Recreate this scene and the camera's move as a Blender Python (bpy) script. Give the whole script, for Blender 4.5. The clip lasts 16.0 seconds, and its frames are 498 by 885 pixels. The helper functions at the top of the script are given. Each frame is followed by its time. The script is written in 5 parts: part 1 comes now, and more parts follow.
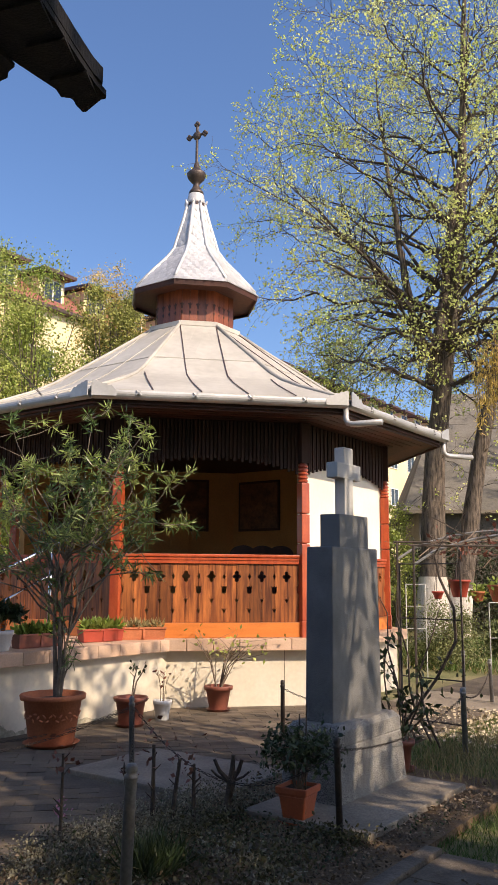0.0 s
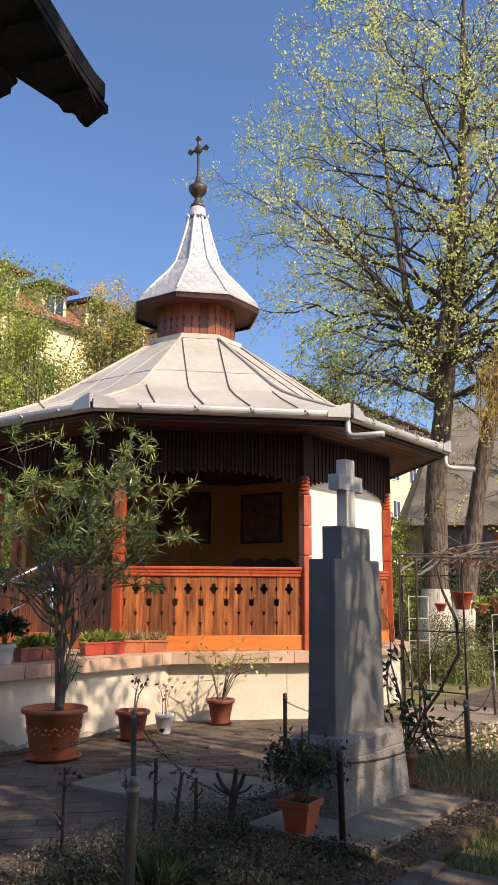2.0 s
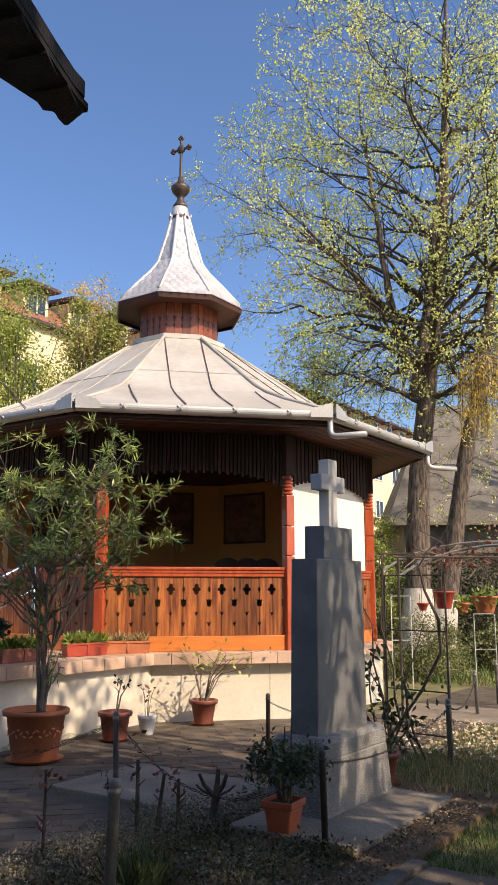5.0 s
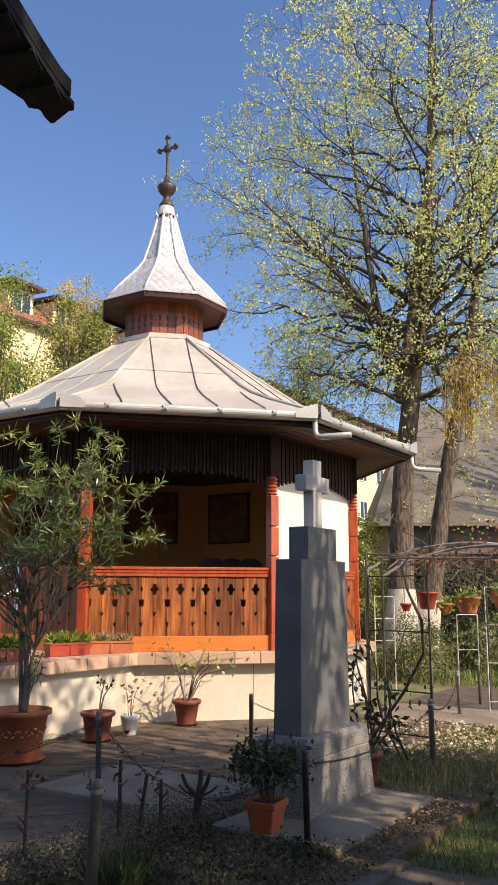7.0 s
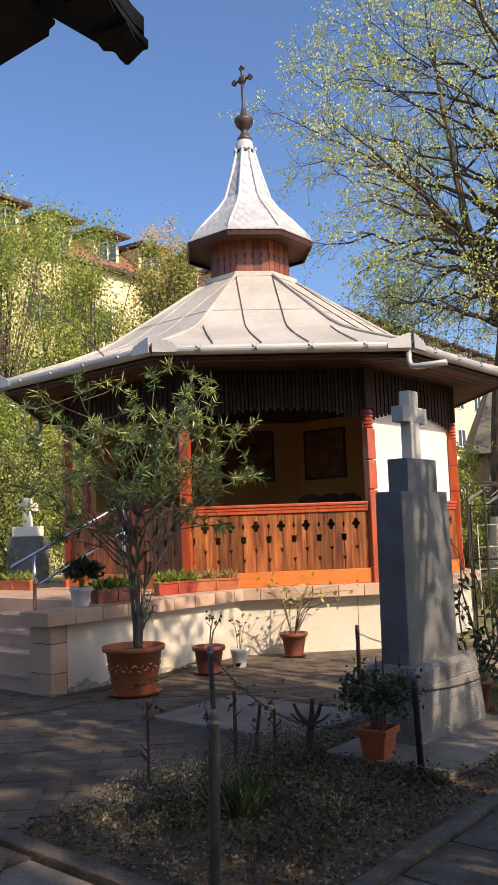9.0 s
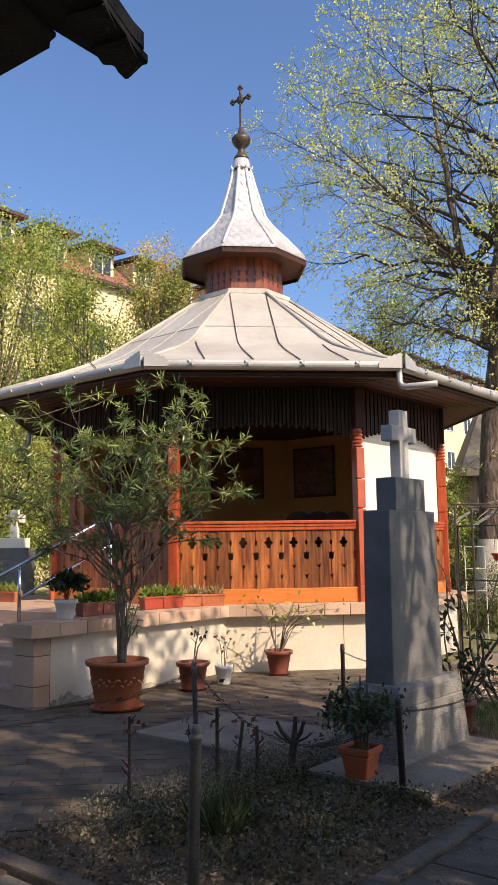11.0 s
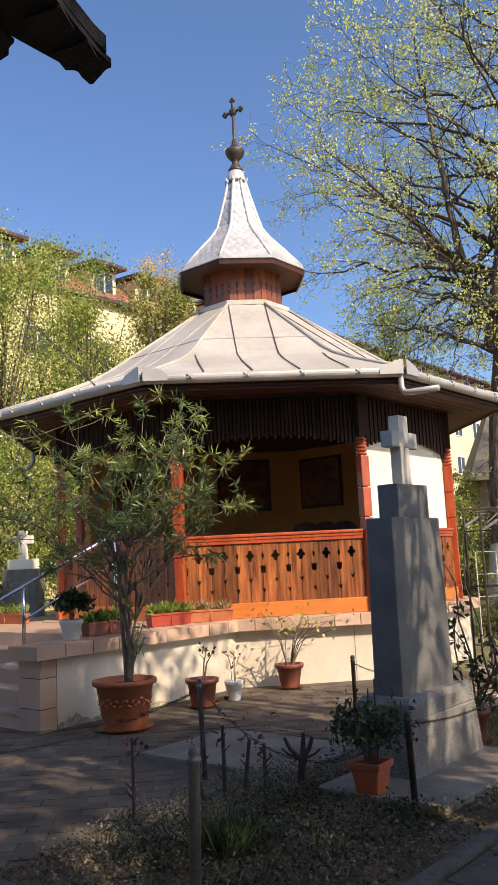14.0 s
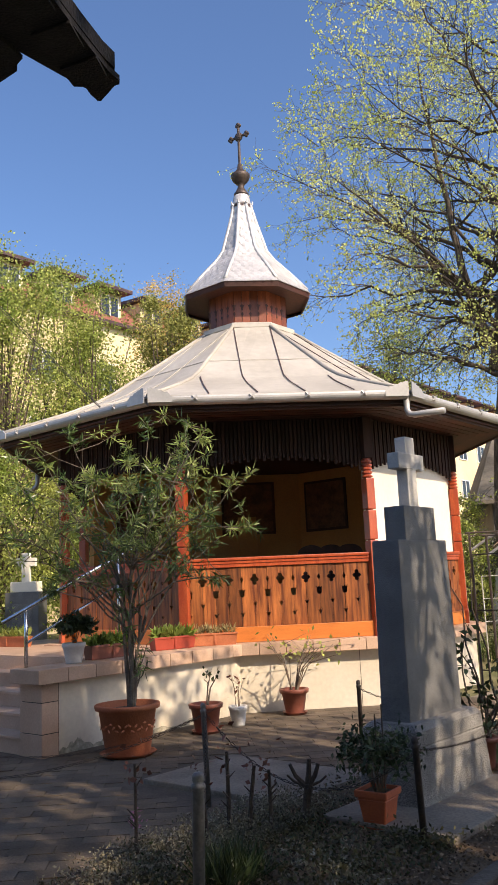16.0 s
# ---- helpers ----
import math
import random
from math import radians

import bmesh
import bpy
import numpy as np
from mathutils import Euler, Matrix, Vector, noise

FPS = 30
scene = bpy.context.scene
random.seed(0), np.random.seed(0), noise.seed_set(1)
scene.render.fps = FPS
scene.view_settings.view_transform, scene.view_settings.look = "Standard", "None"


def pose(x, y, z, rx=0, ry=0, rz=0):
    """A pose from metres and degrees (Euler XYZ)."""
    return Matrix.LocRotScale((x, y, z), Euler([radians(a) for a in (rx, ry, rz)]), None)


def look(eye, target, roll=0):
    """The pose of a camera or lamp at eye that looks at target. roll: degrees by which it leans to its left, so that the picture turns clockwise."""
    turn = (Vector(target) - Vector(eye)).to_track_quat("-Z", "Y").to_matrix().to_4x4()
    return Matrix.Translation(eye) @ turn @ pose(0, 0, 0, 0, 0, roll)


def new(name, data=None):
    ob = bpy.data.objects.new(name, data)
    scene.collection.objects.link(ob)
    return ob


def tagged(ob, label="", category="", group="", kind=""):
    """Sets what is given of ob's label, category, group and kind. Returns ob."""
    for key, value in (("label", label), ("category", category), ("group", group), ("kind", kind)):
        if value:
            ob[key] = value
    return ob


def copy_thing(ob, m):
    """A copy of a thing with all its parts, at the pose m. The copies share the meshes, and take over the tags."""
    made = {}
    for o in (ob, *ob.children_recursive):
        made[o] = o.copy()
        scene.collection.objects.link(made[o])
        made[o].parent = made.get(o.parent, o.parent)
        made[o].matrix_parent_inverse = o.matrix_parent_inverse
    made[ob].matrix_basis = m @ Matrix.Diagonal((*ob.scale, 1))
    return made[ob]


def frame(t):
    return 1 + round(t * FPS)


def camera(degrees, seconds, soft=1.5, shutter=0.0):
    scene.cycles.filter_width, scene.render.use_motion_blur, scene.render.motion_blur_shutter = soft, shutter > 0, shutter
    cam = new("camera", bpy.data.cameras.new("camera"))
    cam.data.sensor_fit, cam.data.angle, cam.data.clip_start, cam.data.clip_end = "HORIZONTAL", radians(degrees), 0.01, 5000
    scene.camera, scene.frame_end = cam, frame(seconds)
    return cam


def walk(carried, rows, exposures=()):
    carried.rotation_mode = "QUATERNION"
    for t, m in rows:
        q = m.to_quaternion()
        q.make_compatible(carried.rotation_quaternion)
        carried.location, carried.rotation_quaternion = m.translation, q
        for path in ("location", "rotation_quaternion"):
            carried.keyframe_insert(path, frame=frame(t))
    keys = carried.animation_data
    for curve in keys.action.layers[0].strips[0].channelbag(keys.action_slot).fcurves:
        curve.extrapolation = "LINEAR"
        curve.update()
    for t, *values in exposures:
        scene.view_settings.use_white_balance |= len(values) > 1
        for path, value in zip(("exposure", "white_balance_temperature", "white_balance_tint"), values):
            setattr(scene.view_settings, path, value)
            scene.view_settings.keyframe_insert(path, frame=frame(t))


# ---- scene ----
cam = camera(33.55, 16.0, soft=1.1)
PATH = [
    (0.0, pose(-0.000, -0.000, 1.600, 99.40, -0.35, 0.00)),
    (0.5, pose(-0.008, -0.008, 1.601, 99.59, -0.56, 0.16)),
    (1.0, pose(-0.006, -0.009, 1.603, 99.85, -0.59, 0.38)),
    (1.5, pose(-0.003, -0.007, 1.598, 100.12, -0.38, 0.43)),
    (2.0, pose(0.001, -0.006, 1.598, 100.25, -0.24, 0.15)),
    (2.5, pose(0.000, -0.007, 1.597, 100.28, -0.17, -0.15)),
    (3.0, pose(0.005, -0.003, 1.600, 100.29, -0.20, -0.24)),
    (3.5, pose(0.005, -0.001, 1.600, 100.32, -0.27, -0.24)),
    (4.0, pose(0.010, 0.001, 1.596, 100.26, -0.06, -0.52)),
    (6.5, pose(0.006, -0.003, 1.599, 100.31, -0.25, -1.72)),
    (7.0, pose(0.009, 0.000, 1.599, 100.28, -0.14, -2.07)),
    (7.5, pose(0.010, 0.003, 1.599, 100.25, -0.05, -2.13)),
    (8.0, pose(0.007, -0.002, 1.600, 99.66, 0.32, -1.40)),
    (8.5, pose(0.001, 0.006, 1.602, 97.37, 1.51, 1.05)),
    (9.0, pose(-0.004, 0.008, 1.603, 96.01, 2.10, 4.76)),
    (11.5, pose(0.004, 0.001, 1.583, 97.51, 0.52, 3.61)),
    (12.0, pose(0.009, 0.007, 1.579, 97.68, 1.08, 2.87)),
    (12.5, pose(-0.009, 0.058, 1.577, 97.41, 2.09, 2.82)),
    (13.0, pose(-0.026, 0.087, 1.570, 97.82, 2.72, 2.66)),
    (13.5, pose(0.017, 0.116, 1.580, 97.90, 2.97, 2.99)),
    (14.0, pose(0.085, 0.104, 1.588, 98.09, 2.80, 4.86)),
    (14.5, pose(0.114, 0.117, 1.584, 98.16, 2.69, 6.36)),
    (15.0, pose(0.115, 0.127, 1.582, 98.59, 2.78, 6.33)),
    (15.5, pose(0.098, 0.140, 1.589, 99.33, 2.72, 5.76)),
    (16.0, pose(0.070, 0.146, 1.578, 99.72, 2.58, 5.11)),
]
walk(cam, PATH, [(0.0, 0.56, 7200, 15), (16.0, 0.56, 7200, 15)])

# ---- light ----
SUN = Vector((0.586, -0.527, 0.616)).normalized()
world = bpy.data.worlds.new("sky")
scene.world = world
world.use_nodes = True
wn = world.node_tree.nodes
sky = wn.new("ShaderNodeTexSky")
sky.sky_type, sky.sun_disc = "NISHITA", False
sky.sun_elevation, sky.sun_rotation = math.asin(SUN.z), math.atan2(SUN.x, SUN.y)
sky.air_density, sky.dust_density, sky.ozone_density = 1.0, 2.0, 6.0
wn["Background"].inputs["Strength"].default_value = 0.15
deep = wn.new("ShaderNodeHueSaturation")
deep.inputs["Hue"].default_value, deep.inputs["Saturation"].default_value = 0.503, 1.08
world.node_tree.links.new(sky.outputs[0], deep.inputs["Color"])
world.node_tree.links.new(deep.outputs[0], wn["Background"].inputs["Color"])
sun = new("sun", bpy.data.lights.new("sun", "SUN"))
sun.data.energy, sun.data.angle, sun.data.color = 3.9, radians(0.6), (1.0, 0.87, 0.70)
sun.matrix_world = look((20, -18, 21), Vector((20, -18, 21)) - SUN)


# ---- materials ----
def mat(name, c1, c2, rough=0.8, scale=3.0, fine=60.0, bump=0.15, metal=0.0, stretch=(1, 1, 1), vary=0.0, spots=None, local=False, translucent=0.0, coat=0.0, grain=0.2):
    m = bpy.data.materials.new(name)
    m.use_nodes = True
    n, l = m.node_tree.nodes, m.node_tree.links
    b = n["Principled BSDF"]
    tc = n.new("ShaderNodeTexCoord")
    mp = n.new("ShaderNodeMapping")
    mp.inputs["Scale"].default_value = stretch
    if local:
        l.new(tc.outputs["Object"], mp.inputs["Vector"])
    else:
        geo = n.new("ShaderNodeNewGeometry")
        l.new(geo.outputs["Position"], mp.inputs["Vector"])
    big = n.new("ShaderNodeTexNoise")
    big.inputs["Scale"].default_value, big.inputs["Detail"].default_value = scale, 5
    l.new(mp.outputs[0], big.inputs["Vector"])
    small = n.new("ShaderNodeTexNoise")
    small.inputs["Scale"].default_value, small.inputs["Detail"].default_value = fine, 4
    l.new(mp.outputs[0], small.inputs["Vector"])
    ramp = n.new("ShaderNodeMapRange")
    ramp.inputs["From Min"].default_value, ramp.inputs["From Max"].default_value = 0.35, 0.65
    l.new(big.outputs[0], ramp.inputs["Value"])
    mix = n.new("ShaderNodeMix")
    mix.data_type = "RGBA"
    mix.inputs["A"].default_value, mix.inputs["B"].default_value = (*c1, 1), (*c2, 1)
    l.new(ramp.outputs[0], mix.inputs["Factor"])
    hsv = n.new("ShaderNodeHueSaturation")
    l.new(mix.outputs["Result"], hsv.inputs["Color"])
    val = n.new("ShaderNodeMapRange")
    val.inputs["From Min"].default_value, val.inputs["From Max"].default_value = 0.3, 0.7
    val.inputs["To Min"].default_value, val.inputs["To Max"].default_value = 1 - grain, 1 + grain
    l.new(small.outputs[0], val.inputs["Value"])
    out = val.outputs[0]
    if vary:
        info = n.new("ShaderNodeObjectInfo")
        geo2 = n.new("ShaderNodeNewGeometry")
        add = n.new("ShaderNodeMath")
        add.operation = "ADD"
        l.new(info.outputs["Random"], add.inputs[0])
        l.new(geo2.outputs["Random Per Island"], add.inputs[1])
        fr = n.new("ShaderNodeMath")
        fr.operation = "FRACT"
        l.new(add.outputs[0], fr.inputs[0])
        vr = n.new("ShaderNodeMapRange")
        vr.inputs["To Min"].default_value, vr.inputs["To Max"].default_value = 1 - vary, 1 + vary
        l.new(fr.outputs[0], vr.inputs["Value"])
        mul = n.new("ShaderNodeMath")
        mul.operation = "MULTIPLY"
        l.new(out, mul.inputs[0])
        l.new(vr.outputs[0], mul.inputs[1])
        out = mul.outputs[0]
    l.new(out, hsv.inputs["Value"])
    colour = hsv.outputs[0]
    if spots:
        vo = n.new("ShaderNodeTexVoronoi")
        vo.inputs["Scale"].default_value = spots[0]
        l.new(mp.outputs[0], vo.inputs["Vector"])
        st = n.new("ShaderNodeMapRange")
        st.inputs["From Min"].default_value, st.inputs["From Max"].default_value = spots[1], spots[1] + 0.12
        st.inputs["To Min"].default_value, st.inputs["To Max"].default_value = 1, 0
        l.new(vo.outputs["Distance"], st.inputs["Value"])
        mx = n.new("ShaderNodeMix")
        mx.data_type = "RGBA"
        l.new(st.outputs[0], mx.inputs["Factor"])
        l.new(colour, mx.inputs["A"])
        mx.inputs["B"].default_value = (*spots[2], 1)
        colour = mx.outputs["Result"]
    l.new(colour, b.inputs["Base Color"])
    b.inputs["Roughness"].default_value, b.inputs["Metallic"].default_value = rough, metal
    b.inputs["Coat Weight"].default_value = coat
    if bump:
        bp = n.new("ShaderNodeBump")
        bp.inputs["Strength"].default_value, bp.inputs["Distance"].default_value = bump, 0.02
        l.new(small.outputs[0], bp.inputs["Height"])
        l.new(bp.outputs[0], b.inputs["Normal"])
    if translucent:
        tr = n.new("ShaderNodeBsdfTranslucent")
        l.new(colour, tr.inputs["Color"])
        ms = n.new("ShaderNodeMixShader")
        ms.inputs[0].default_value = translucent
        l.new(b.outputs[0], ms.inputs[1])
        l.new(tr.outputs[0], ms.inputs[2])
        l.new(ms.outputs[0], n["Material Output"].inputs["Surface"])
    return m


WOOD = mat("varnished_wood", (0.16, 0.04, 0.016), (0.25, 0.068, 0.024), 0.45, 2.5, 30, 0.1, stretch=(6, 6, 0.8), vary=0.35, coat=0.2)
PLANK = mat("plank_wood", (0.36, 0.115, 0.03), (0.10, 0.024, 0.008), 0.45, 3.2, 22, 0.12, stretch=(8, 8, 0.5), vary=0.5, coat=0.15)
REDWOOD = mat("red_varnish", (0.34, 0.055, 0.02), (0.46, 0.09, 0.03), 0.35, 3, 40, 0.08, stretch=(5, 5, 1), vary=0.1, coat=0.3)
ORANGE = mat("orange_varnish", (0.62, 0.20, 0.045), (0.52, 0.16, 0.035), 0.4, 2, 40, 0.06, stretch=(1, 1, 8), coat=0.2, grain=0.1)
# dark slat wood; on the post heads it stands in for eave shade
VALANCE = mat("dark_slats_shaded_heads", (0.042, 0.017, 0.011), (0.028, 0.012, 0.008), 0.85, 3, 40, 0.1, stretch=(4, 4, 1), vary=0.25)
LIMBBARK = mat("dark_limb_bark", (0.042, 0.032, 0.026), (0.095, 0.072, 0.056), 0.95, 4, 30, 0.5)
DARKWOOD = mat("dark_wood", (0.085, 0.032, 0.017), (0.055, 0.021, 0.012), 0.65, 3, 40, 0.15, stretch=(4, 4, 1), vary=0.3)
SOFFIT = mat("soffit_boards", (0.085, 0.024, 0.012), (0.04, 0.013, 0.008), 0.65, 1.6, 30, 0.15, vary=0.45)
SHEET = mat("painted_roof_sheet", (0.385, 0.36, 0.315), (0.475, 0.45, 0.40), 0.55, 1.2, 9, 0.05, metal=0.0, vary=0.06, grain=0.07)
GUTTER = mat("grey_gutter", (0.38, 0.38, 0.375), (0.48, 0.475, 0.465), 0.45, 2, 30, 0.05, metal=0.3, vary=0.04, grain=0.06)
SCALE = mat("silver_scales", (0.50, 0.50, 0.505), (0.62, 0.61, 0.60), 0.45, 3, 30, 0.05, metal=0.25, vary=0.1, grain=0.05)
BRONZE = mat("dark_bronze", (0.06, 0.045, 0.04), (0.10, 0.075, 0.062), 0.5, 6, 40, 0.2, metal=0.4)
IRON = mat("weathered_iron", (0.05, 0.045, 0.042), (0.10, 0.075, 0.06), 0.7, 8, 70, 0.2, metal=0.4)
GREYPOLE = mat("grey_painted_steel", (0.15, 0.15, 0.15), (0.24, 0.235, 0.225), 0.55, 8, 60, 0.15, metal=0.3)
STEEL = mat("polished_steel", (0.6, 0.6, 0.6), (0.7, 0.7, 0.7), 0.2, 4, 60, 0.02, metal=1.0)
# hedge green with the shade of the trees over it put into the colour
HEDGE = mat("shaded_hedge_leaf", (0.02, 0.032, 0.010), (0.045, 0.058, 0.02), 0.5, 1.5, 8, 0, vary=0.5, translucent=0.1)
PALEWIRE = mat("weathered_white_wire", (0.42, 0.42, 0.39), (0.55, 0.54, 0.50), 0.6, 8, 60, 0.1)
PLASTER = mat("cream_plaster", (0.60, 0.53, 0.41), (0.67, 0.61, 0.50), 0.9, 1.4, 22, 0.03, grain=0.05)
WHITE = mat("white_plaster", (0.74, 0.69, 0.58), (0.79, 0.74, 0.64), 0.9, 1.2, 22, 0.03, grain=0.03)
DAMP = mat("mossy_damp_plaster", (0.24, 0.225, 0.165), (0.46, 0.42, 0.33), 0.95, 14, 50, 0.2, grain=0.2)
OCHRE = mat("ochre_plaster", (0.62, 0.33, 0.12), (0.55, 0.28, 0.095), 0.85, 1.5, 30, 0.1, grain=0.08)
TILE = mat("beige_stone_tile", (0.46, 0.30, 0.205), (0.55, 0.38, 0.275), 0.65, 2.2, 60, 0.08, vary=0.13, grain=0.08)
GRANITE = mat("speckled_granite", (0.138, 0.136, 0.132), (0.205, 0.202, 0.196), 0.5, 5, 110, 0.25, spots=(125, 0.33, (0.045, 0.045, 0.048)))
ROUGHSTONE = mat("hammered_granite", (0.20, 0.19, 0.175), (0.31, 0.295, 0.27), 0.85, 5, 80, 0.8, spots=(110, 0.30, (0.085, 0.083, 0.08)))
CONCRETE = mat("old_concrete", (0.18, 0.15, 0.115), (0.26, 0.22, 0.172), 0.9, 2.5, 50, 0.3)
PAVER = mat("grey_paver", (0.088, 0.066, 0.045), (0.138, 0.106, 0.075), 0.9, 3, 60, 0.3, vary=0.25)
JOINT = mat("sandy_joint", (0.072, 0.056, 0.040), (0.115, 0.09, 0.066), 0.95, 4, 60, 0.3)
KERB = mat("dark_kerb", (0.09, 0.072, 0.054), (0.15, 0.122, 0.094), 0.9, 6, 50, 0.5)
PATHSLAB = mat("worn_path_slab", (0.095, 0.073, 0.052), (0.165, 0.132, 0.10), 0.9, 5, 60, 0.4, vary=0.25)
SOIL = mat("garden_soil", (0.085, 0.052, 0.027), (0.15, 0.098, 0.053), 0.95, 3, 40, 0.8)
LAWN = mat("thin_lawn", (0.11, 0.12, 0.04), (0.20, 0.17, 0.08), 0.95, 0.9, 25, 0.6)
TERRA = mat("terracotta", (0.50, 0.17, 0.075), (0.40, 0.12, 0.05), 0.75, 4, 50, 0.15, local=True, grain=0.1)
REDCLAY = mat("red_clay_plastic", (0.52, 0.13, 0.05), (0.44, 0.10, 0.038), 0.5, 4, 50, 0.08, local=True, grain=0.08)
BROWNPOT = mat("brown_plastic_pot", (0.19, 0.058, 0.038), (0.24, 0.078, 0.052), 0.5, 4, 50, 0.05, local=True, grain=0.08)
WHITEPOT = mat("white_plastic_pot", (0.70, 0.70, 0.68), (0.62, 0.61, 0.58), 0.5, 4, 50, 0.05, local=True, grain=0.05)
REDPOT = mat("red_plastic_pot", (0.36, 0.055, 0.03), (0.29, 0.04, 0.022), 0.45, 4, 50, 0.05, local=True, grain=0.06)
BARK = mat("furrowed_bark", (0.045, 0.034, 0.027), (0.20, 0.155, 0.12), 0.95, 5, 26, 1.0, stretch=(4, 4, 0.6))
TWIG = mat("grey_brown_twig", (0.15, 0.11, 0.08), (0.24, 0.18, 0.13), 0.9, 6, 40, 0.3)
STEMBARK = mat("grey_brown_stem", (0.10, 0.08, 0.06), (0.20, 0.16, 0.12), 0.85, 8, 50, 0.3)
DARKTWIG = mat("dark_pruned_wood", (0.06, 0.045, 0.035), (0.10, 0.075, 0.055), 0.9, 8, 60, 0.5)
BUDLEAF = mat("young_linden_leaf", (0.56, 0.66, 0.16), (0.78, 0.78, 0.34), 0.6, 0.7, 8, 0, vary=0.4, translucent=0.6)
FRESH = mat("fresh_green_leaf", (0.21, 0.30, 0.055), (0.45, 0.48, 0.14), 0.6, 0.5, 6, 0, vary=0.5, translucent=0.45)
CONIFER = mat("conifer_green", (0.26, 0.28, 0.07), (0.40, 0.39, 0.13), 0.7, 0.8, 6, 0, vary=0.4, translucent=0.2)
BEDGREEN = mat("bed_leaf", (0.06, 0.06, 0.022), (0.13, 0.11, 0.05), 0.75, 3, 9, 0, vary=0.5, translucent=0.15)
SHRUBLEAF = mat("grey_green_shrub_leaf", (0.10, 0.125, 0.04), (0.19, 0.205, 0.08), 0.7, 0.8, 6, 0, vary=0.4, translucent=0.2)
# dark, barely translucent leaf so the added shade trees block more sun
SHADELEAF = mat("shade_tree_leaf", (0.07, 0.11, 0.025), (0.12, 0.16, 0.04), 0.5, 0.8, 8, 0, vary=0.4, translucent=0.12)
OLEAF = mat("oleander_leaf", (0.085, 0.145, 0.038), (0.15, 0.215, 0.065), 0.3, 3, 8, 0, vary=0.45, translucent=0.3)
OLEAFL = mat("oleander_lit_young_leaf", (0.26, 0.34, 0.085), (0.36, 0.42, 0.14), 0.35, 3, 8, 0, vary=0.35, translucent=0.4)
CATKIN = mat("golden_catkin", (0.56, 0.40, 0.09), (0.68, 0.50, 0.16), 0.8, 1, 8, 0, vary=0.35, translucent=0.35)
DRYLEAF = mat("dry_leaf", (0.10, 0.066, 0.040), (0.28, 0.21, 0.145), 0.9, 2, 20, 0, vary=0.6)
# lighter copy of the dry leaf, sunlight on the lawn painted in
PALELEAF = mat("sunlit_dry_leaf", (0.36, 0.29, 0.19), (0.58, 0.50, 0.36), 0.85, 2, 20, 0, vary=0.5)
GRASS = mat("grass_blade", (0.06, 0.12, 0.022), (0.13, 0.18, 0.045), 0.6, 1.2, 9, 0, vary=0.5, translucent=0.3)
STRAW = mat("dry_grass", (0.34, 0.28, 0.14), (0.26, 0.22, 0.10), 0.8, 1.5, 9, 0, vary=0.4, translucent=0.2)
SILVERLEAF = mat("silver_leaf", (0.15, 0.135, 0.085), (0.27, 0.25, 0.18), 0.7, 3, 9, 0, vary=0.5, translucent=0.1)
DARKLEAF = mat("dark_green_leaf", (0.03, 0.052, 0.018), (0.06, 0.082, 0.028), 0.55, 3, 9, 0, vary=0.45, translucent=0.15)
REDLEAF = mat("red_rose_leaf", (0.12, 0.035, 0.025), (0.18, 0.07, 0.04), 0.5, 3, 9, 0, vary=0.4, translucent=0.2)
LIMEWASH = mat("limewash", (0.62, 0.58, 0.52), (0.45, 0.40, 0.34), 0.95, 4, 30, 0.6, stretch=(4, 4, 0.8))
SHINGLE = mat("black_weathered_shingle", (0.010, 0.010, 0.014), (0.022, 0.020, 0.024), 0.85, 5, 40, 0.4, stretch=(3, 3, 1))
YELLOWWALL = mat("yellow_render", (0.70, 0.57, 0.33), (0.78, 0.66, 0.42), 0.9, 0.4, 6, 0.1, grain=0.06)
ROOFTILE = mat("red_roof_tile", (0.33, 0.12, 0.085), (0.22, 0.075, 0.06), 0.8, 2.5, 12, 0.3)
GREYROOF = mat("old_fibre_cement", (0.125, 0.112, 0.094), (0.19, 0.172, 0.148), 0.95, 0.8, 14, 0.3)
DARKMETAL = mat("dark_brown_metal", (0.06, 0.03, 0.03), (0.08, 0.045, 0.045), 0.5, 2, 20, 0.05)
FRAMEWHITE = mat("white_window_frame", (0.75, 0.75, 0.73), (0.7, 0.7, 0.68), 0.5, 2, 20, 0)
ICON = mat("darkened_icon_paint", (0.10, 0.04, 0.02), (0.24, 0.10, 0.045), 0.4, 5, 20, 0.02)
BLACKSTONE = mat("dark_tomb_stone", (0.09, 0.09, 0.09), (0.13, 0.13, 0.13), 0.5, 4, 90, 0.1)
FLOWER = mat("orange_petal", (0.75, 0.22, 0.03), (0.65, 0.14, 0.02), 0.6, 5, 20, 0, translucent=0.3)
PINK = mat("pink_petal", (0.6, 0.25, 0.38), (0.5, 0.2, 0.3), 0.6, 5, 20, 0, translucent=0.3)
glass = bpy.data.materials.new("window_glass")
glass.use_nodes = True
gb = glass.node_tree.nodes["Principled BSDF"]
gb.inputs["Base Color"].default_value, gb.inputs["Roughness"].default_value, gb.inputs["IOR"].default_value = (0.03, 0.04, 0.05, 1), 0.04, 1.6


# ---- builders ----
def bm_mesh(name, bm):
    bmesh.ops.recalc_face_normals(bm, faces=bm.faces)
    me = bpy.data.meshes.new(name)
    bm.to_mesh(me)
    bm.free()
    return me


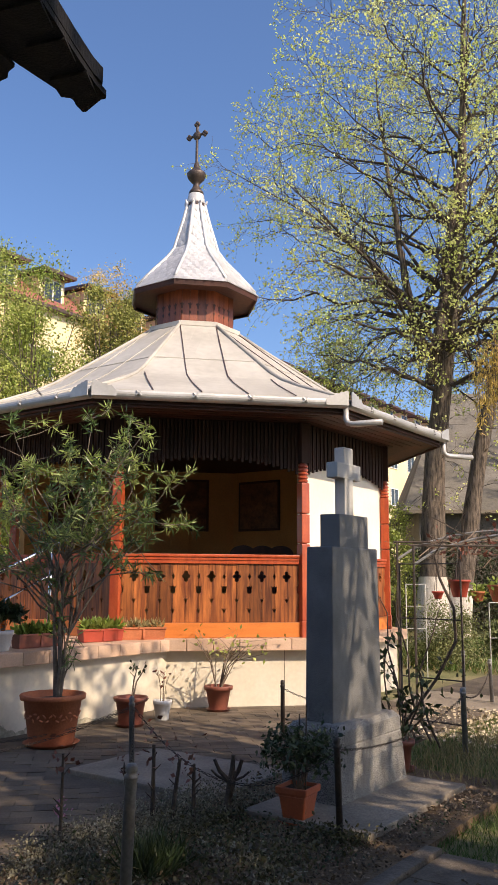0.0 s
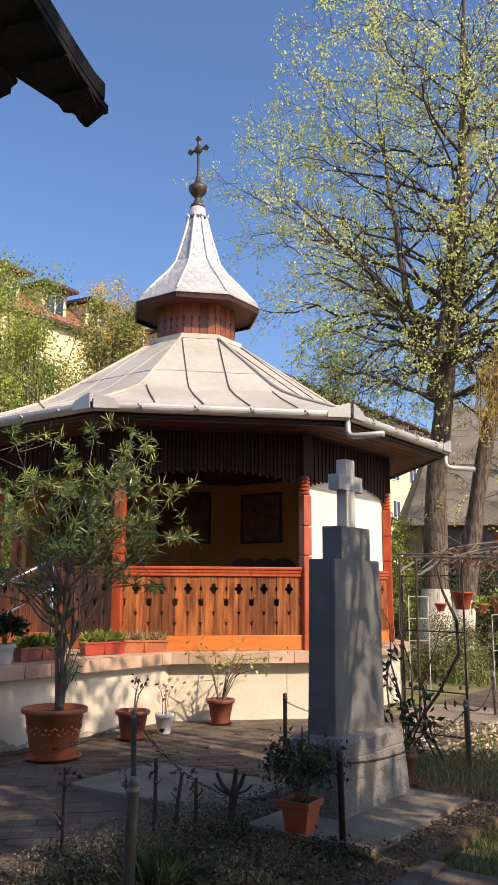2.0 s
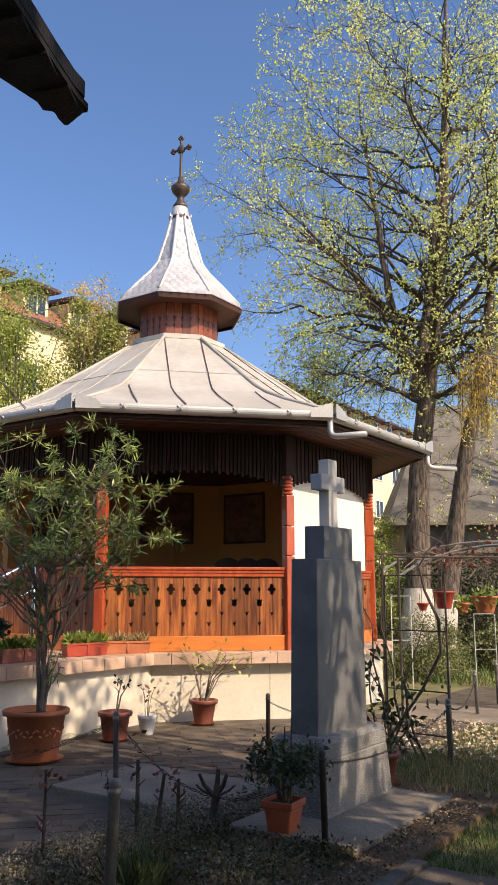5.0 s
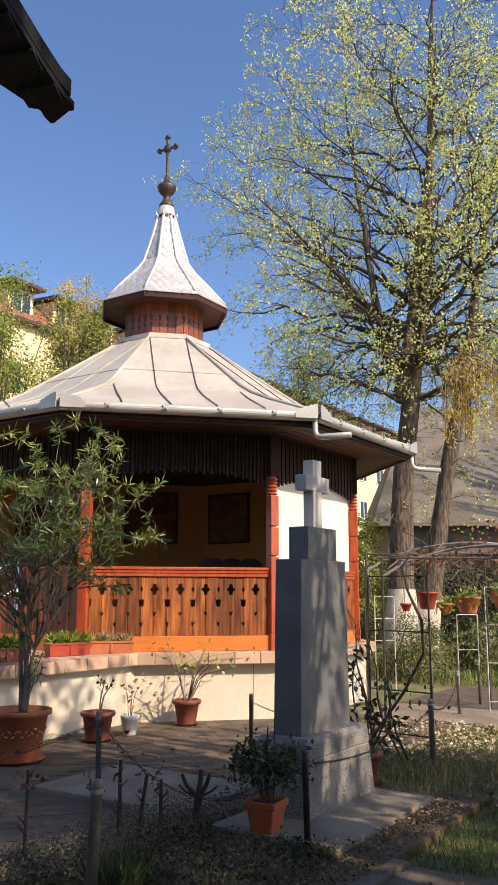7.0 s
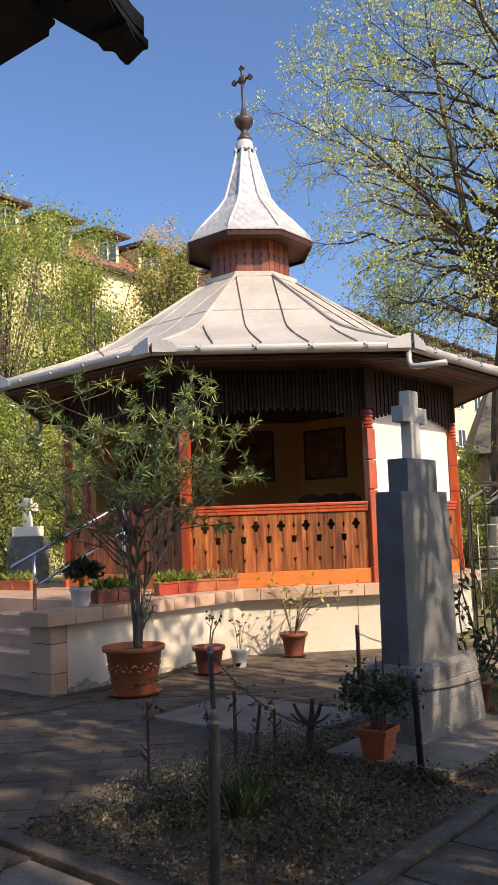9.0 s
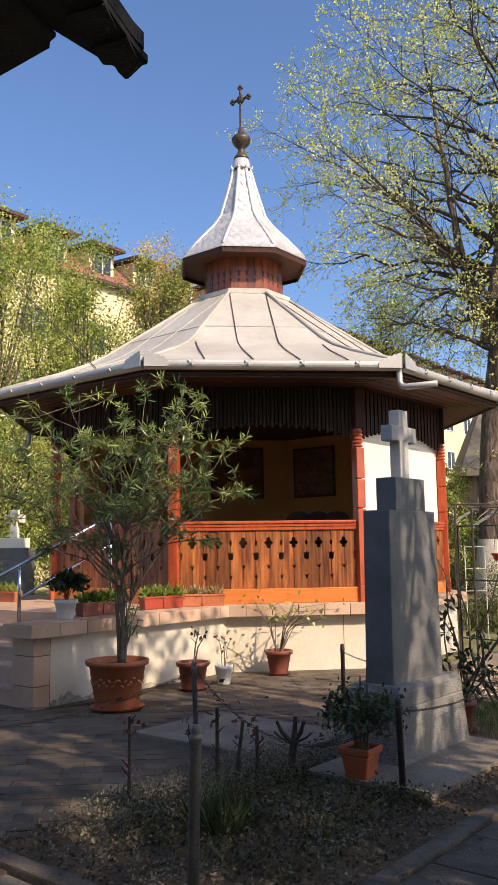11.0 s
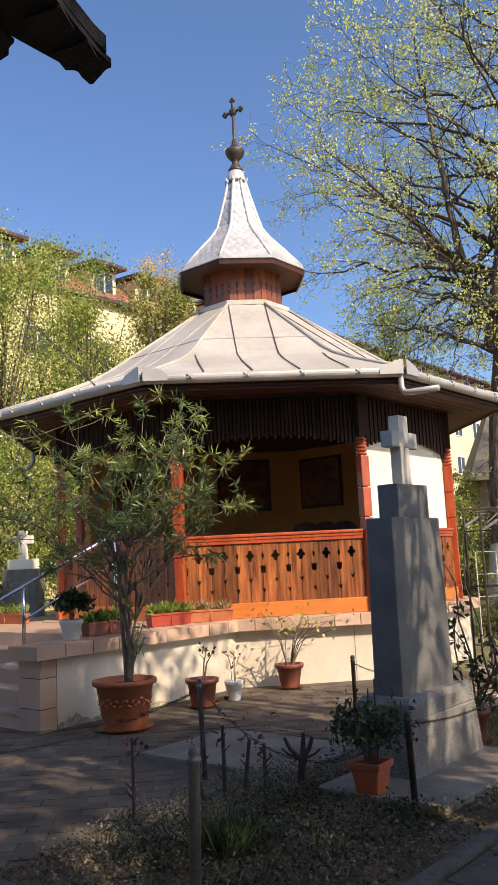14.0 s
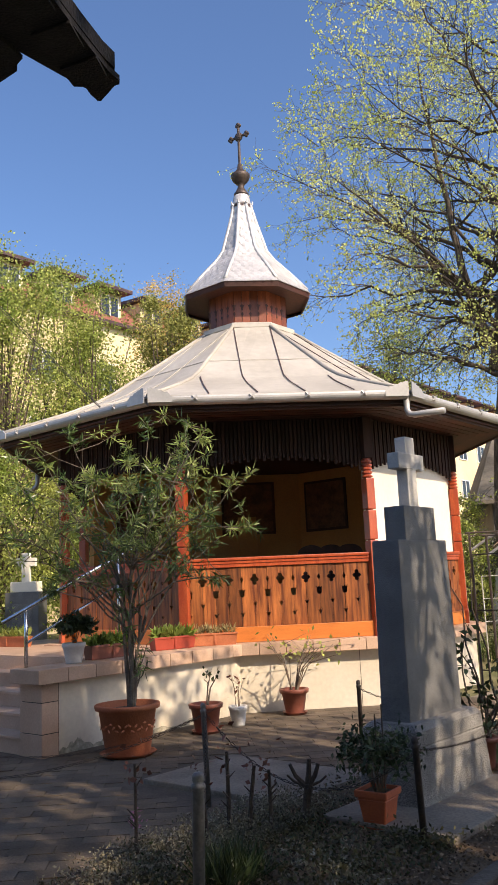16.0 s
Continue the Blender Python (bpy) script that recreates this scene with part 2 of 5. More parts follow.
def part(name, bm, material, parent, label="", m=None, smooth=False):
    me = bm if isinstance(bm, bpy.types.Mesh) else bm_mesh(name, bm)
    if not me.materials:
        me.materials.append(material)
    if smooth:
        me.polygons.foreach_set("use_smooth", [True] * len(me.polygons))
    ob = new(name, me)
    ob.parent = parent
    if m is not None:
        ob.matrix_basis = m
    if label:
        tagged(ob, label)
    return ob


def thing(name, m, label, category, group="", kind=""):
    ob = new(name)
    ob.empty_display_size = 0.1
    ob.matrix_basis = m
    return tagged(ob, label, category, group, kind)


def solo(name, bm, material, m, label, category, group="", kind="", smooth=False):
    ob = part(name, bm, material, None, "", m, smooth)
    return tagged(ob, label, category, group, kind)


def box(bm, x0, x1, y0, y1, z0, z1, bevel=0.0):
    r = bmesh.ops.create_cube(bm, size=1, matrix=Matrix.LocRotScale(((x0 + x1) / 2, (y0 + y1) / 2, (z0 + z1) / 2), None, (abs(x1 - x0), abs(y1 - y0), abs(z1 - z0))))
    if bevel:
        es = list({e for v in r["verts"] for e in v.link_edges})
        bmesh.ops.bevel(bm, geom=es, offset=bevel, segments=2, affect="EDGES", profile=0.6)
    return bm


def B(*a, **k):
    return box(bmesh.new(), *a, **k)


def lathe(bm, profile, n=24, centre=(0, 0), turn=0.0, caps=True):
    rings = []
    for r, z in profile:
        rings.append([bm.verts.new((centre[0] + r * math.cos(turn + 2 * math.pi * i / n), centre[1] + r * math.sin(turn + 2 * math.pi * i / n), z)) for i in range(n)])
    for a, b in zip(rings, rings[1:]):
        for i in range(n):
            bm.faces.new((a[i], a[(i + 1) % n], b[(i + 1) % n], b[i]))
    if caps:
        bm.faces.new(rings[0])
        bm.faces.new(rings[-1])
    return bm


def tube(bm, pts, radii, n=6, caps=True):
    pts = [Vector(p) for p in pts]
    if not isinstance(radii, (list, tuple)):
        radii = [radii] * len(pts)
    rings, side = [], None
    for i, p in enumerate(pts):
        d = (pts[min(i + 1, len(pts) - 1)] - pts[max(i - 1, 0)]).normalized()
        if side is None:
            side = d.orthogonal().normalized()
        side = (side - d * side.dot(d)).normalized()
        up = d.cross(side)
        rings.append([bm.verts.new(p + radii[i] * (math.cos(2 * math.pi * k / n) * side + math.sin(2 * math.pi * k / n) * up)) for k in range(n)])
    for a, b in zip(rings, rings[1:]):
        for k in range(n):
            bm.faces.new((a[k], a[(k + 1) % n], b[(k + 1) % n], b[k]))
    if caps:
        bm.faces.new(rings[0])
        bm.faces.new(rings[-1])
    return bm


def prism(bm, poly, z0, z1):
    lo = [bm.verts.new((x, y, z0)) for x, y in poly]
    hi = [bm.verts.new((x, y, z1)) for x, y in poly]
    bm.faces.new(lo)
    bm.faces.new(hi)
    for i in range(len(poly)):
        j = (i + 1) % len(poly)
        bm.faces.new((lo[i], lo[j], hi[j], hi[i]))
    return bm


def outline(bm, poly, y0, y1):
    """A flat outline in x and z, given a thickness along y."""
    a = [bm.verts.new((x, y0, z)) for x, z in poly]
    b = [bm.verts.new((x, y1, z)) for x, z in poly]
    bm.faces.new(a)
    bm.faces.new(b)
    for i in range(len(poly)):
        j = (i + 1) % len(poly)
        bm.faces.new((a[i], a[j], b[j], b[i]))
    return bm


def quad_mesh(name, corners):
    """A mesh of loose quads from an array (n, 4, 3)."""
    c = np.asarray(corners, dtype=np.float64)
    n = len(c)
    me = bpy.data.meshes.new(name)
    me.vertices.add(4 * n)
    me.vertices.foreach_set("co", c.reshape(-1))
    me.loops.add(4 * n)
    me.loops.foreach_set("vertex_index", np.arange(4 * n))
    me.polygons.add(n)
    me.polygons.foreach_set("loop_start", np.arange(0, 4 * n, 4))
    me.update(calc_edges=True)
    me.validate()
    return me


def leaves(rng, centres, length, width, droop=0.0, along=None, spread=1.0):
    """Pointed four-cornered leaves round the centres, turned at random or along given ways."""
    c = np.asarray(centres, dtype=float)
    n = len(c)
    d = rng.normal(size=(n, 3))
    if along is not None:
        d = d * spread + np.asarray(along) * 1.0
    d[:, 2] -= droop
    d /= np.linalg.norm(d, axis=1, keepdims=True) + 1e-9
    s = np.cross(d, rng.normal(size=(n, 3)))
    s /= np.linalg.norm(s, axis=1, keepdims=True) + 1e-9
    up = np.cross(d, s)
    ln = length * rng.uniform(0.6, 1.3, (n, 1))
    wd = width * rng.uniform(0.7, 1.25, (n, 1))
    mid = c + d * ln * 0.45
    return np.stack([c, mid + s * wd * 0.5 + up * wd * 0.12, c + d * ln, mid - s * wd * 0.5 + up * wd * 0.12], axis=1)


# ---- ground ----
G = pose(0, 0, 0, 0, 0, -35.37)          # garden grid: y runs up the stairs, x to the sunny side
PAV = pose(-0.997, 13.994, 0, 0, 0, 9.63)  # pavilion axis


def g(x, y, z=0.0, rz=0.0):
    return G @ pose(x, y, z, 0, 0, rz)


rng = np.random.default_rng(5)
bm = bmesh.new()
bmesh.ops.create_grid(bm, x_segments=60, y_segments=60, size=1)
for v in bm.verts:
    v.co = Vector((math.copysign(abs(v.co.x) ** 3, v.co.x) * 900, math.copysign(abs(v.co.y) ** 3, v.co.y) * 900 + 10, -0.05))
solo("ground", bm, LAWN, pose(0, 0, 0), "thin patchy lawn and bare earth around the yard", "ground", kind="structure")
courtyard = solo("pavement", B(-9.5, -3.72, -3, 10.5, -0.06, -0.005), JOINT, G, "grey paved courtyard in front of the pavilion", "pavement", kind="structure")
solo("pavement", B(-3.715, -2.1, -3, 2.59, -0.06, -0.014), CONCRETE, G, "worn concrete walk in front of the flower bed", "pavement", kind="structure")
solo("garden_bed", B(-4.08, -2.2, 2.72, 6.9, -0.06, 0.012), SOIL, G, "bare soil flower bed littered with dry leaves", "flower bed", kind="structure")
path = solo("garden_path", B(-2.085, 0.6, -3, 4.95, -0.06, -0.012), JOINT, G, "narrow path of worn concrete slabs beside the bed", "path", kind="structure")
solo("kerb", B(-5.2, -2.1, 2.60, 2.715, -0.05, 0.03, bevel=0.012), KERB, G, "worn concrete kerb along the flower bed", "kerb", kind="structure")
solo("kerb", B(-2.195, -2.09, 2.72, 4.95, -0.05, 0.03, bevel=0.012), KERB, G, "worn concrete kerb along the flower bed", "kerb", kind="structure")
solo("concrete_slab", B(-5.42, -3.9, 5.02, 6.12, -0.02, 0.035, bevel=0.012), CONCRETE, G, "plain grey concrete slab set in the paving", "slab", kind="structure")
solo("pavement", B(-5.2, 3.5, 10.6, 12.0, -0.049, -0.02), CONCRETE, G, "broad worn concrete walk beyond the pavilion", "pavement", kind="structure")
solo("pavement", B(-5.2, 3.5, 12.05, 14.6, -0.049, -0.024), JOINT, G, "dark worn walk at the edge of the lawn", "pavement", kind="structure")

# ---- platform and stairs ----
plat = thing("platform", PAV, "raised octagonal platform of cream plaster with stone coping", "platform", kind="structure")


def octa(r):
    return [(r * math.cos(radians(-112.5 + 45 * j)), r * math.sin(radians(-112.5 + 45 * j))) for j in range(8)]


part("plinth_wall", prism(bmesh.new(), octa(3.40), -0.05, 0.69), PLASTER, plat, "cream plastered plinth wall")
part("platform_floor", prism(bmesh.new(), octa(3.42), 0.694, 0.835), TILE, plat)


def coping_run(parent, m, length, n, z0, z1, depth, over, gap=0.006):
    """Coping slabs side by side along x, outer edge towards -y."""
    w = length / n
    me = bm_mesh("coping_stone", B(gap / 2, w - gap / 2, -over, depth, z0, z1, bevel=0.008))
    for i in range(n):
        part("coping_stone", me, TILE, parent, m=m @ pose(i * w, 0, 0))


for k in (-2, -1, 0, 1, 2):
    a = 3.14
    L = 2 * a * math.tan(radians(22.5)) + 0.11
    coping_run(plat, pose(0, 0, 0, 0, 0, 45 * k) @ pose(-L / 2, -a, 0), L, 8, 0.70, 0.846, 0.3, 0.15)
part("plaster_joint", B(0.05, 0.056, -3.144, -3.13, 0.0, 0.69), JOINT, plat)
part("plaster_joint", B(0.95, 0.956, -3.144, -3.13, 0.0, 0.69), JOINT, plat)

# wing with the stairs, on the garden grid
wing = thing("stair_wing", G, "stone-clad staircase wing leading up to the pavilion", "stairs", kind="structure")
kv = G.inverted() @ Vector((-2.753, 8.337, 0))
KX, KY = kv.x, kv.y
part("wing_wall", B(KX - 0.34, KX - 0.03, KY + 0.22, KY + 3.2, -0.05, 0.69), PLASTER, wing, "cream plastered wing wall with rising damp")
part("landing", B(KX - 4.6, KX - 0.345, KY + 1.1, KY + 3.4, 0, 0.83), TILE, wing, "tiled landing at the top of the stairs")
coping_run(wing, pose(KX - 0.40, KY + 3.1, 0) @ pose(0, 0, 0, 0, 0, -90) @ pose(0, 0, 0), 3.2, 9, 0.70, 0.84, 0.49, 0.0)
for i in range(4):
    y0 = KY + 0.02 + 0.27 * i
    tread = part("step", B(KX - 2.4, KX - 0.36, y0, KY + 1.095, -0.05, 0.166 * (i + 1) - 0.03), TILE, wing)
    for q in range(5):
        part("tread_tile", B(KX - 2.4 + q * 0.408, KX - 2.4 + q * 0.408 + 0.404, y0 - 0.02, y0 + 0.27, 0.166 * (i + 1) - 0.028, 0.166 * (i + 1), bevel=0.005), TILE, tread)
# damp patches at the wall's foot
q = np.random.default_rng(17)
for y, w, h in ((0.44, 0.24, 0.13), (0.85, 0.22, 0.08), (1.5, 0.42, 0.06), (2.2, 0.4, 0.09)):
    st = bmesh.new()
    rim = []
    for i in range(49):
        u = i / 24 - 1
        top_z = h * (1 - u * u) * (0.75 + 0.5 * noise.noise(Vector((y * 7 + u * 3.1, 0, 0))) + 0.25 * noise.noise(Vector((y * 7 + u * 11, 4, 0))))
        rim.append((KY + y + w * u, max(-0.025, top_z)))
    for x in (KX - 0.029, KX - 0.027):
        st.faces.new([st.verts.new((x, yy, zz)) for yy, zz in [(KY + y + w, -0.03), (KY + y - w, -0.03)] + rim])
    part("damp_patch", st, DAMP, wing, "mossy damp stain at the wall's foot")
# pillar tiles
part("pillar_core", B(KX - 0.34, KX - 0.012, KY + 0.012, KY + 0.215, -0.05, 0.69), JOINT, wing)
for z0, z1 in ((-0.04, 0.215), (0.22, 0.515), (0.52, 0.69)):
    part("cladding_tile", B(KX - 0.36, KX, KY, KY + 0.011, z0, z1 - 0.004, bevel=0.003), TILE, wing)
    part("cladding_tile", B(KX - 0.011, KX, KY + 0.0115, KY + 0.20, z0, z1 - 0.004, bevel=0.003), TILE, wing)

# ---- pavilion ----
pav = thing("pavilion", PAV, "octagonal wooden garden pavilion with grey sheet roof and scaled turret", "pavilion")


def F(k):
    return pose(0, 0, 0, 0, 0, 45 * k)


T8 = math.tan(radians(22.5))
C8 = math.cos(radians(22.5))
PROF = [(4.22, 3.90), (3.2, 4.26), (2.75, 4.45), (2.45, 4.62), (1.4, 5.345), (0.76, 5.80)]


def roof_face():
    bm = bmesh.new()
    rows = []
    for r, z in PROF:
        a, h = r * C8, r * C8 * T8
        rows.append([bm.verts.new((h * (-1 + 2 * i / 6), -a, z + 0.006 * math.sin(i * 2.1 + z * 5))) for i in range(7)])
    for p, q in zip(rows, rows[1:]):
        for i in range(6):
            bm.faces.new((p[i], p[i + 1], q[i + 1], q[i]))
    bmesh.ops.recalc_face_normals(bm, faces=bm.faces)
    ex = bmesh.ops.extrude_face_region(bm, geom=bm.faces[:])
    for v in ex["geom"]:
        if isinstance(v, bmesh.types.BMVert):
            v.co.z -= 0.03
    return bm


sheet_me = bm_mesh("roof_sheet", roof_face())


def on_roof(x, r):
    """A place on the roof's front face, x metres along it, at corner radius r."""
    for (r0, z0), (r1, z1) in zip(PROF, PROF[1:]):
        if r1 <= r <= r0:
            return Vector((x, -r * C8, z0 + (z1 - z0) * (r0 - r) / (r0 - r1)))
    return Vector((x, -r * C8, PROF[0][1]))


def seam_mesh(x0, x1, r0, r1):
    bm = bmesh.new()
    pts = [on_roof(x0 + (x1 - x0) * (t / 8), r0 + (r1 - r0) * t / 8) + Vector((0, 0, 0.012)) for t in range(9)]
    return bm_mesh("standing_seam", tube(bm, pts, 0.0085, 4))


SEAMS = [seam_mesh(-0.26, -0.33, 4.18, 2.72), seam_mesh(-0.33, -0.30, 2.72, 0.85), seam_mesh(0.335, 0.26, 4.18, 2.70), seam_mesh(0.26, 0.30, 2.70, 0.85),
         seam_mesh(-0.87, -0.927, 4.18, 2.70), seam_mesh(0.955, 0.88, 4.18, 2.78)]
PALE_SEAMS = [me.copy() for me in SEAMS]
hip_bm = bmesh.new()
tube(hip_bm, [Vector((r * math.cos(radians(-67.5)), r * math.sin(radians(-67.5)), z + 0.012)) for r, z in PROF], 0.03, 6)
hip_me = bm_mesh("hip_cap", hip_bm)
lap_bm = bmesh.new()
tube(lap_bm, [on_roof(x, 2.1) + Vector((0, -0.004, 0.008)) for x in (-0.80, -0.4, 0.0, 0.4, 0.80)], 0.006, 4)
lap_me = bm_mesh("sheet_lap", lap_bm)
for k in range(8):
    s = part("roof_sheet", sheet_me, SHEET, pav, m=F(k))
    for me in (SEAMS if k in (0, 1) else PALE_SEAMS):
        part("standing_seam", me, DARKMETAL if k in (0, 1) else SHEET, s)
    part("sheet_lap", lap_me, SHEET, s)
    part("hip_cap", hip_me, SHEET, pav, m=F(k), smooth=True)

# gutters with clips, ornamental corner plates, spouts
ga = 3.90
gl = 2 * ga * T8
gut = bmesh.new()
prof = [(0.072 * math.cos(radians(a)), 0.072 * math.sin(radians(a))) for a in range(150, 391, 20)]
prof += [(0.060 * math.cos(radians(a)), 0.060 * math.sin(radians(a))) for a in range(390, 149, -20)]
ends = []
for sx in (-1, 1):
    ends.append([gut.verts.new((sx * (gl / 2 + (-yy) * T8 * 0), -ga + yy, 3.845 + zz)) for yy, zz in prof])
for i in range(len(prof)):
    j = (i + 1) % len(prof)
    gut.faces.new((ends[0][i], ends[0][j], ends[1][j], ends[1][i]))
gut_me = bm_mesh("gutter", gut)
fascia_me = bm_mesh("fascia", B(-gl / 2 + 0.03, gl / 2 - 0.03, -ga + 0.075, -ga + 0.10, 3.70, 3.86))
clip = bmesh.new()
for q in range(4):
    a = math.pi / 4 + q * math.pi / 2
    tube(clip, [(0, 0, 0), (0.03 * math.cos(a), 0, 0.03 * math.sin(a))], [0.013, 0.006], 5)
lathe(clip, [(0.001, -0.01), (0.012, -0.006), (0.001, 0.008)], 8)
clip_me = bm_mesh("gutter_clip", clip)
plate = bmesh.new()
top = [(0, 0.115), (0.04, 0.12), (0.07, 0.10), (0.10, 0.108), (0.13, 0.08), (0.17, 0.085), (0.20, 0.055), (0.24, 0.058), (0.27, 0.025), (0.30, 0.0)]
poly = [(0, -0.07), (0.30, -0.07)] + [(x, z) for x, z in reversed(top)]
plate_me = bm_mesh("corner_plate", outline(plate, poly, -0.006, 0.006))
for k in range(8):
    gob = part("gutter", gut_me, GUTTER, pav, m=F(k), smooth=False)
    part("fascia", fascia_me, DARKWOOD, pav, m=F(k))
    for x in (-1.05, -0.35, 0.35, 1.05):
        part("gutter_clip", clip_me, GUTTER, gob, m=pose(x, -ga - 0.078, 3.85) @ Matrix.Scale(1.45, 4))
    part("corner_plate", plate_me, GUTTER, gob, m=pose(-gl / 2 - 0.005, -ga - 0.076, 3.87))
    part("corner_plate", plate_me, GUTTER, gob, m=pose(gl / 2 + 0.005, -ga - 0.076, 3.87) @ Matrix.Scale(-1, 4, (1, 0, 0)))
spout = bmesh.new()
tube(spout, [(0, 0, 3.80), (0, 0, 3.64), (0.03, 0, 3.585), (0.09, 0, 3.565), (0.50, 0, 3.555)], 0.040, 10)
spout_me = bm_mesh("water_spout", spout)
back_me = bm_mesh("water_spout", tube(bmesh.new(), [(0, 0, 3.80), (0, 0, 3.60), (0.02, 0, 3.53), (0.09, 0, 3.47), (0.24, 0, 3.40)], 0.040, 10))
for j in (-2, 1, 2, 4):
    a = -112.5 + 45 * j
    part("water_spout", back_me if j == -2 else spout_me, GUTTER, pav, m=pose(0, 0, 0, 0, 0, a) @ pose(4.2, 0, 0, 0, 0, 25), smooth=True)

# soffit boards, ceiling
for q in range(7):
    sof = bmesh.new()
    r0, r1 = 3.1 + q * 0.155, 3.1 + q * 0.155 + 0.15
    a0, a1 = r0 * C8, r1 * C8
    v = [sof.verts.new(c) for c in ((-a0 * T8, -a0, 3.735), (a0 * T8, -a0, 3.735), (a1 * T8, -a1, 3.73), (-a1 * T8, -a1, 3.73))]
    w = [sof.verts.new(x.co + Vector((0, 0, 0.02))) for x in v]
    sof.faces.new(v)
    sof.faces.new(w)
    for i in range(4):
        sof.faces.new((v[i], v[(i + 1) % 4], w[(i + 1) % 4], w[i]))
    sof_me = bm_mesh("soffit_board", sof)
    for k in range(8):
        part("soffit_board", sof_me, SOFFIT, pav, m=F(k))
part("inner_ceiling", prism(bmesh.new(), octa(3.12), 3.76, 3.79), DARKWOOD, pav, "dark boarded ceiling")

# posts
PR = 3.25
post = bmesh.new()
box(post, -0.075, 0.075, -0.075, 0.075, 0.835, 1.06, bevel=0.008)
box(post, -0.065, 0.065, -0.065, 0.065, 1.06, 2.072, bevel=0.012)
box(post, -0.065, 0.065, -0.065, 0.065, 2.085, 2.472, bevel=0.012)
box(post, -0.065, 0.065, -0.065, 0.065, 2.485, 2.90, bevel=0.012)
lathe(post, [(0.05, 2.03), (0.05, 2.13)], 12)
lathe(post, [(0.05, 2.43), (0.05, 2.53)], 12)
ringprof = [(0.05, 2.88)]
for q in range(5):
    z = 2.905 + q * 0.05
    ringprof += [(0.052, z), (0.074, z + 0.012), (0.074, z + 0.028), (0.052, z + 0.042)]
ringprof += [(0.05, 3.17)]
lathe(post, ringprof, 14)
post_me = bm_mesh("post", post)
for j in range(8):
    a = -112.5 + 45 * j
    part("post", post_me, REDWOOD, pav, m=pose(PR * math.cos(radians(a)), PR * math.sin(radians(a)), 0, 0, 0, a + 67.5 + 22.5))
    # post top in dark colour, painting in the roof's shadow
    part("post_head", B(-0.07, 0.07, -0.07, 0.07, 3.17, 3.74, bevel=0.006), VALANCE, pav, "post head coloured dark for the eave's shade", m=pose(PR * math.cos(radians(a)), PR * math.sin(radians(a)), 0, 0, 0, a + 67.5 + 22.5))

# balustrades of cut-out planks
PA = PR * C8
PL = 2 * PA * T8 - 0.13
NP = 14
PW = PL / NP
Z0, ZT = 1.04, 1.80


def edge_a():   # quatrefoil and arrow
    return [(1.563, 0), (1.568, 0.020), (1.588, 0.030), (1.607, 0.022), (1.612, 0.044), (1.635, 0.060), (1.658, 0.044), (1.663, 0.022), (1.682, 0.030), (1.702, 0.020), (1.707, 0)]


def arrow(z):
    return [(z - 0.055, 0.002), (z - 0.05, 0.008), (z + 0.016, 0.034), (z - 0.012, 0.009), (z + 0.004, 0.002)]


def edge_b():   # diamond and tulip
    return [(1.41, 0), (1.415, 0.024), (1.435, 0.032), (1.475, 0.032), (1.518, 0.044), (1.497, 0.016), (1.520, 0.001), (1.59, 0.001), (1.635, 0.021), (1.68, 0)]


EA = [(Z0, 0.0015)] + arrow(1.345) + [(1.36, 0.0015)] + edge_a() + [(ZT, 0.0015)]
EB = [(Z0, 0.0015)] + arrow(1.215) + [(1.23, 0.0015)] + edge_b() + [(ZT, 0.0015)]
pb = bmesh.new()
outline(pb, [(-PW / 2 + d, z) for z, d in EA] + [(PW / 2 - d, z) for z, d in reversed(EB)], -0.011, 0.011)
plank_me = bm_mesh("plank", pb)
pb = bmesh.new()
outline(pb, [(-PW / 2 + d, z) for z, d in EB] + [(PW / 2 - d, z) for z, d in reversed(EA)], -0.011, 0.011)
plank2_me = bm_mesh("plank", pb)
rail_bm = bmesh.new()
box(rail_bm, -PL / 2, PL / 2, -0.06, 0.06, 1.885, 1.925, bevel=0.01)
box(rail_bm, -PL / 2, PL / 2, -0.045, 0.045, 1.845, 1.884, bevel=0.008)
box(rail_bm, -PL / 2, PL / 2, -0.035, 0.035, 1.80, 1.844, bevel=0.006)
rail_me = bm_mesh("top_rail", rail_bm)
sill_me = bm_mesh("base_board", B(-PL / 2 - 0.06, PL / 2 + 0.06, -0.05, 0.05, 0.848, 1.038, bevel=0.008))


def arch_z(u, mid):
    """Lower edge of the valance; u runs from -1 to 1 between two posts."""
    return 3.04 + (mid - 3.04) * (1 - abs(u) ** 2.4)


def valance_board(mid):
    low = [(PL / 2 * u, arch_z(u, mid) + 0.03) for u in [i / 10 - 1 for i in range(21)]]
    return outline(bmesh.new(), low + [(PL / 2, 3.735), (-PL / 2, 3.735)], 0.017, 0.03)


NS = 44
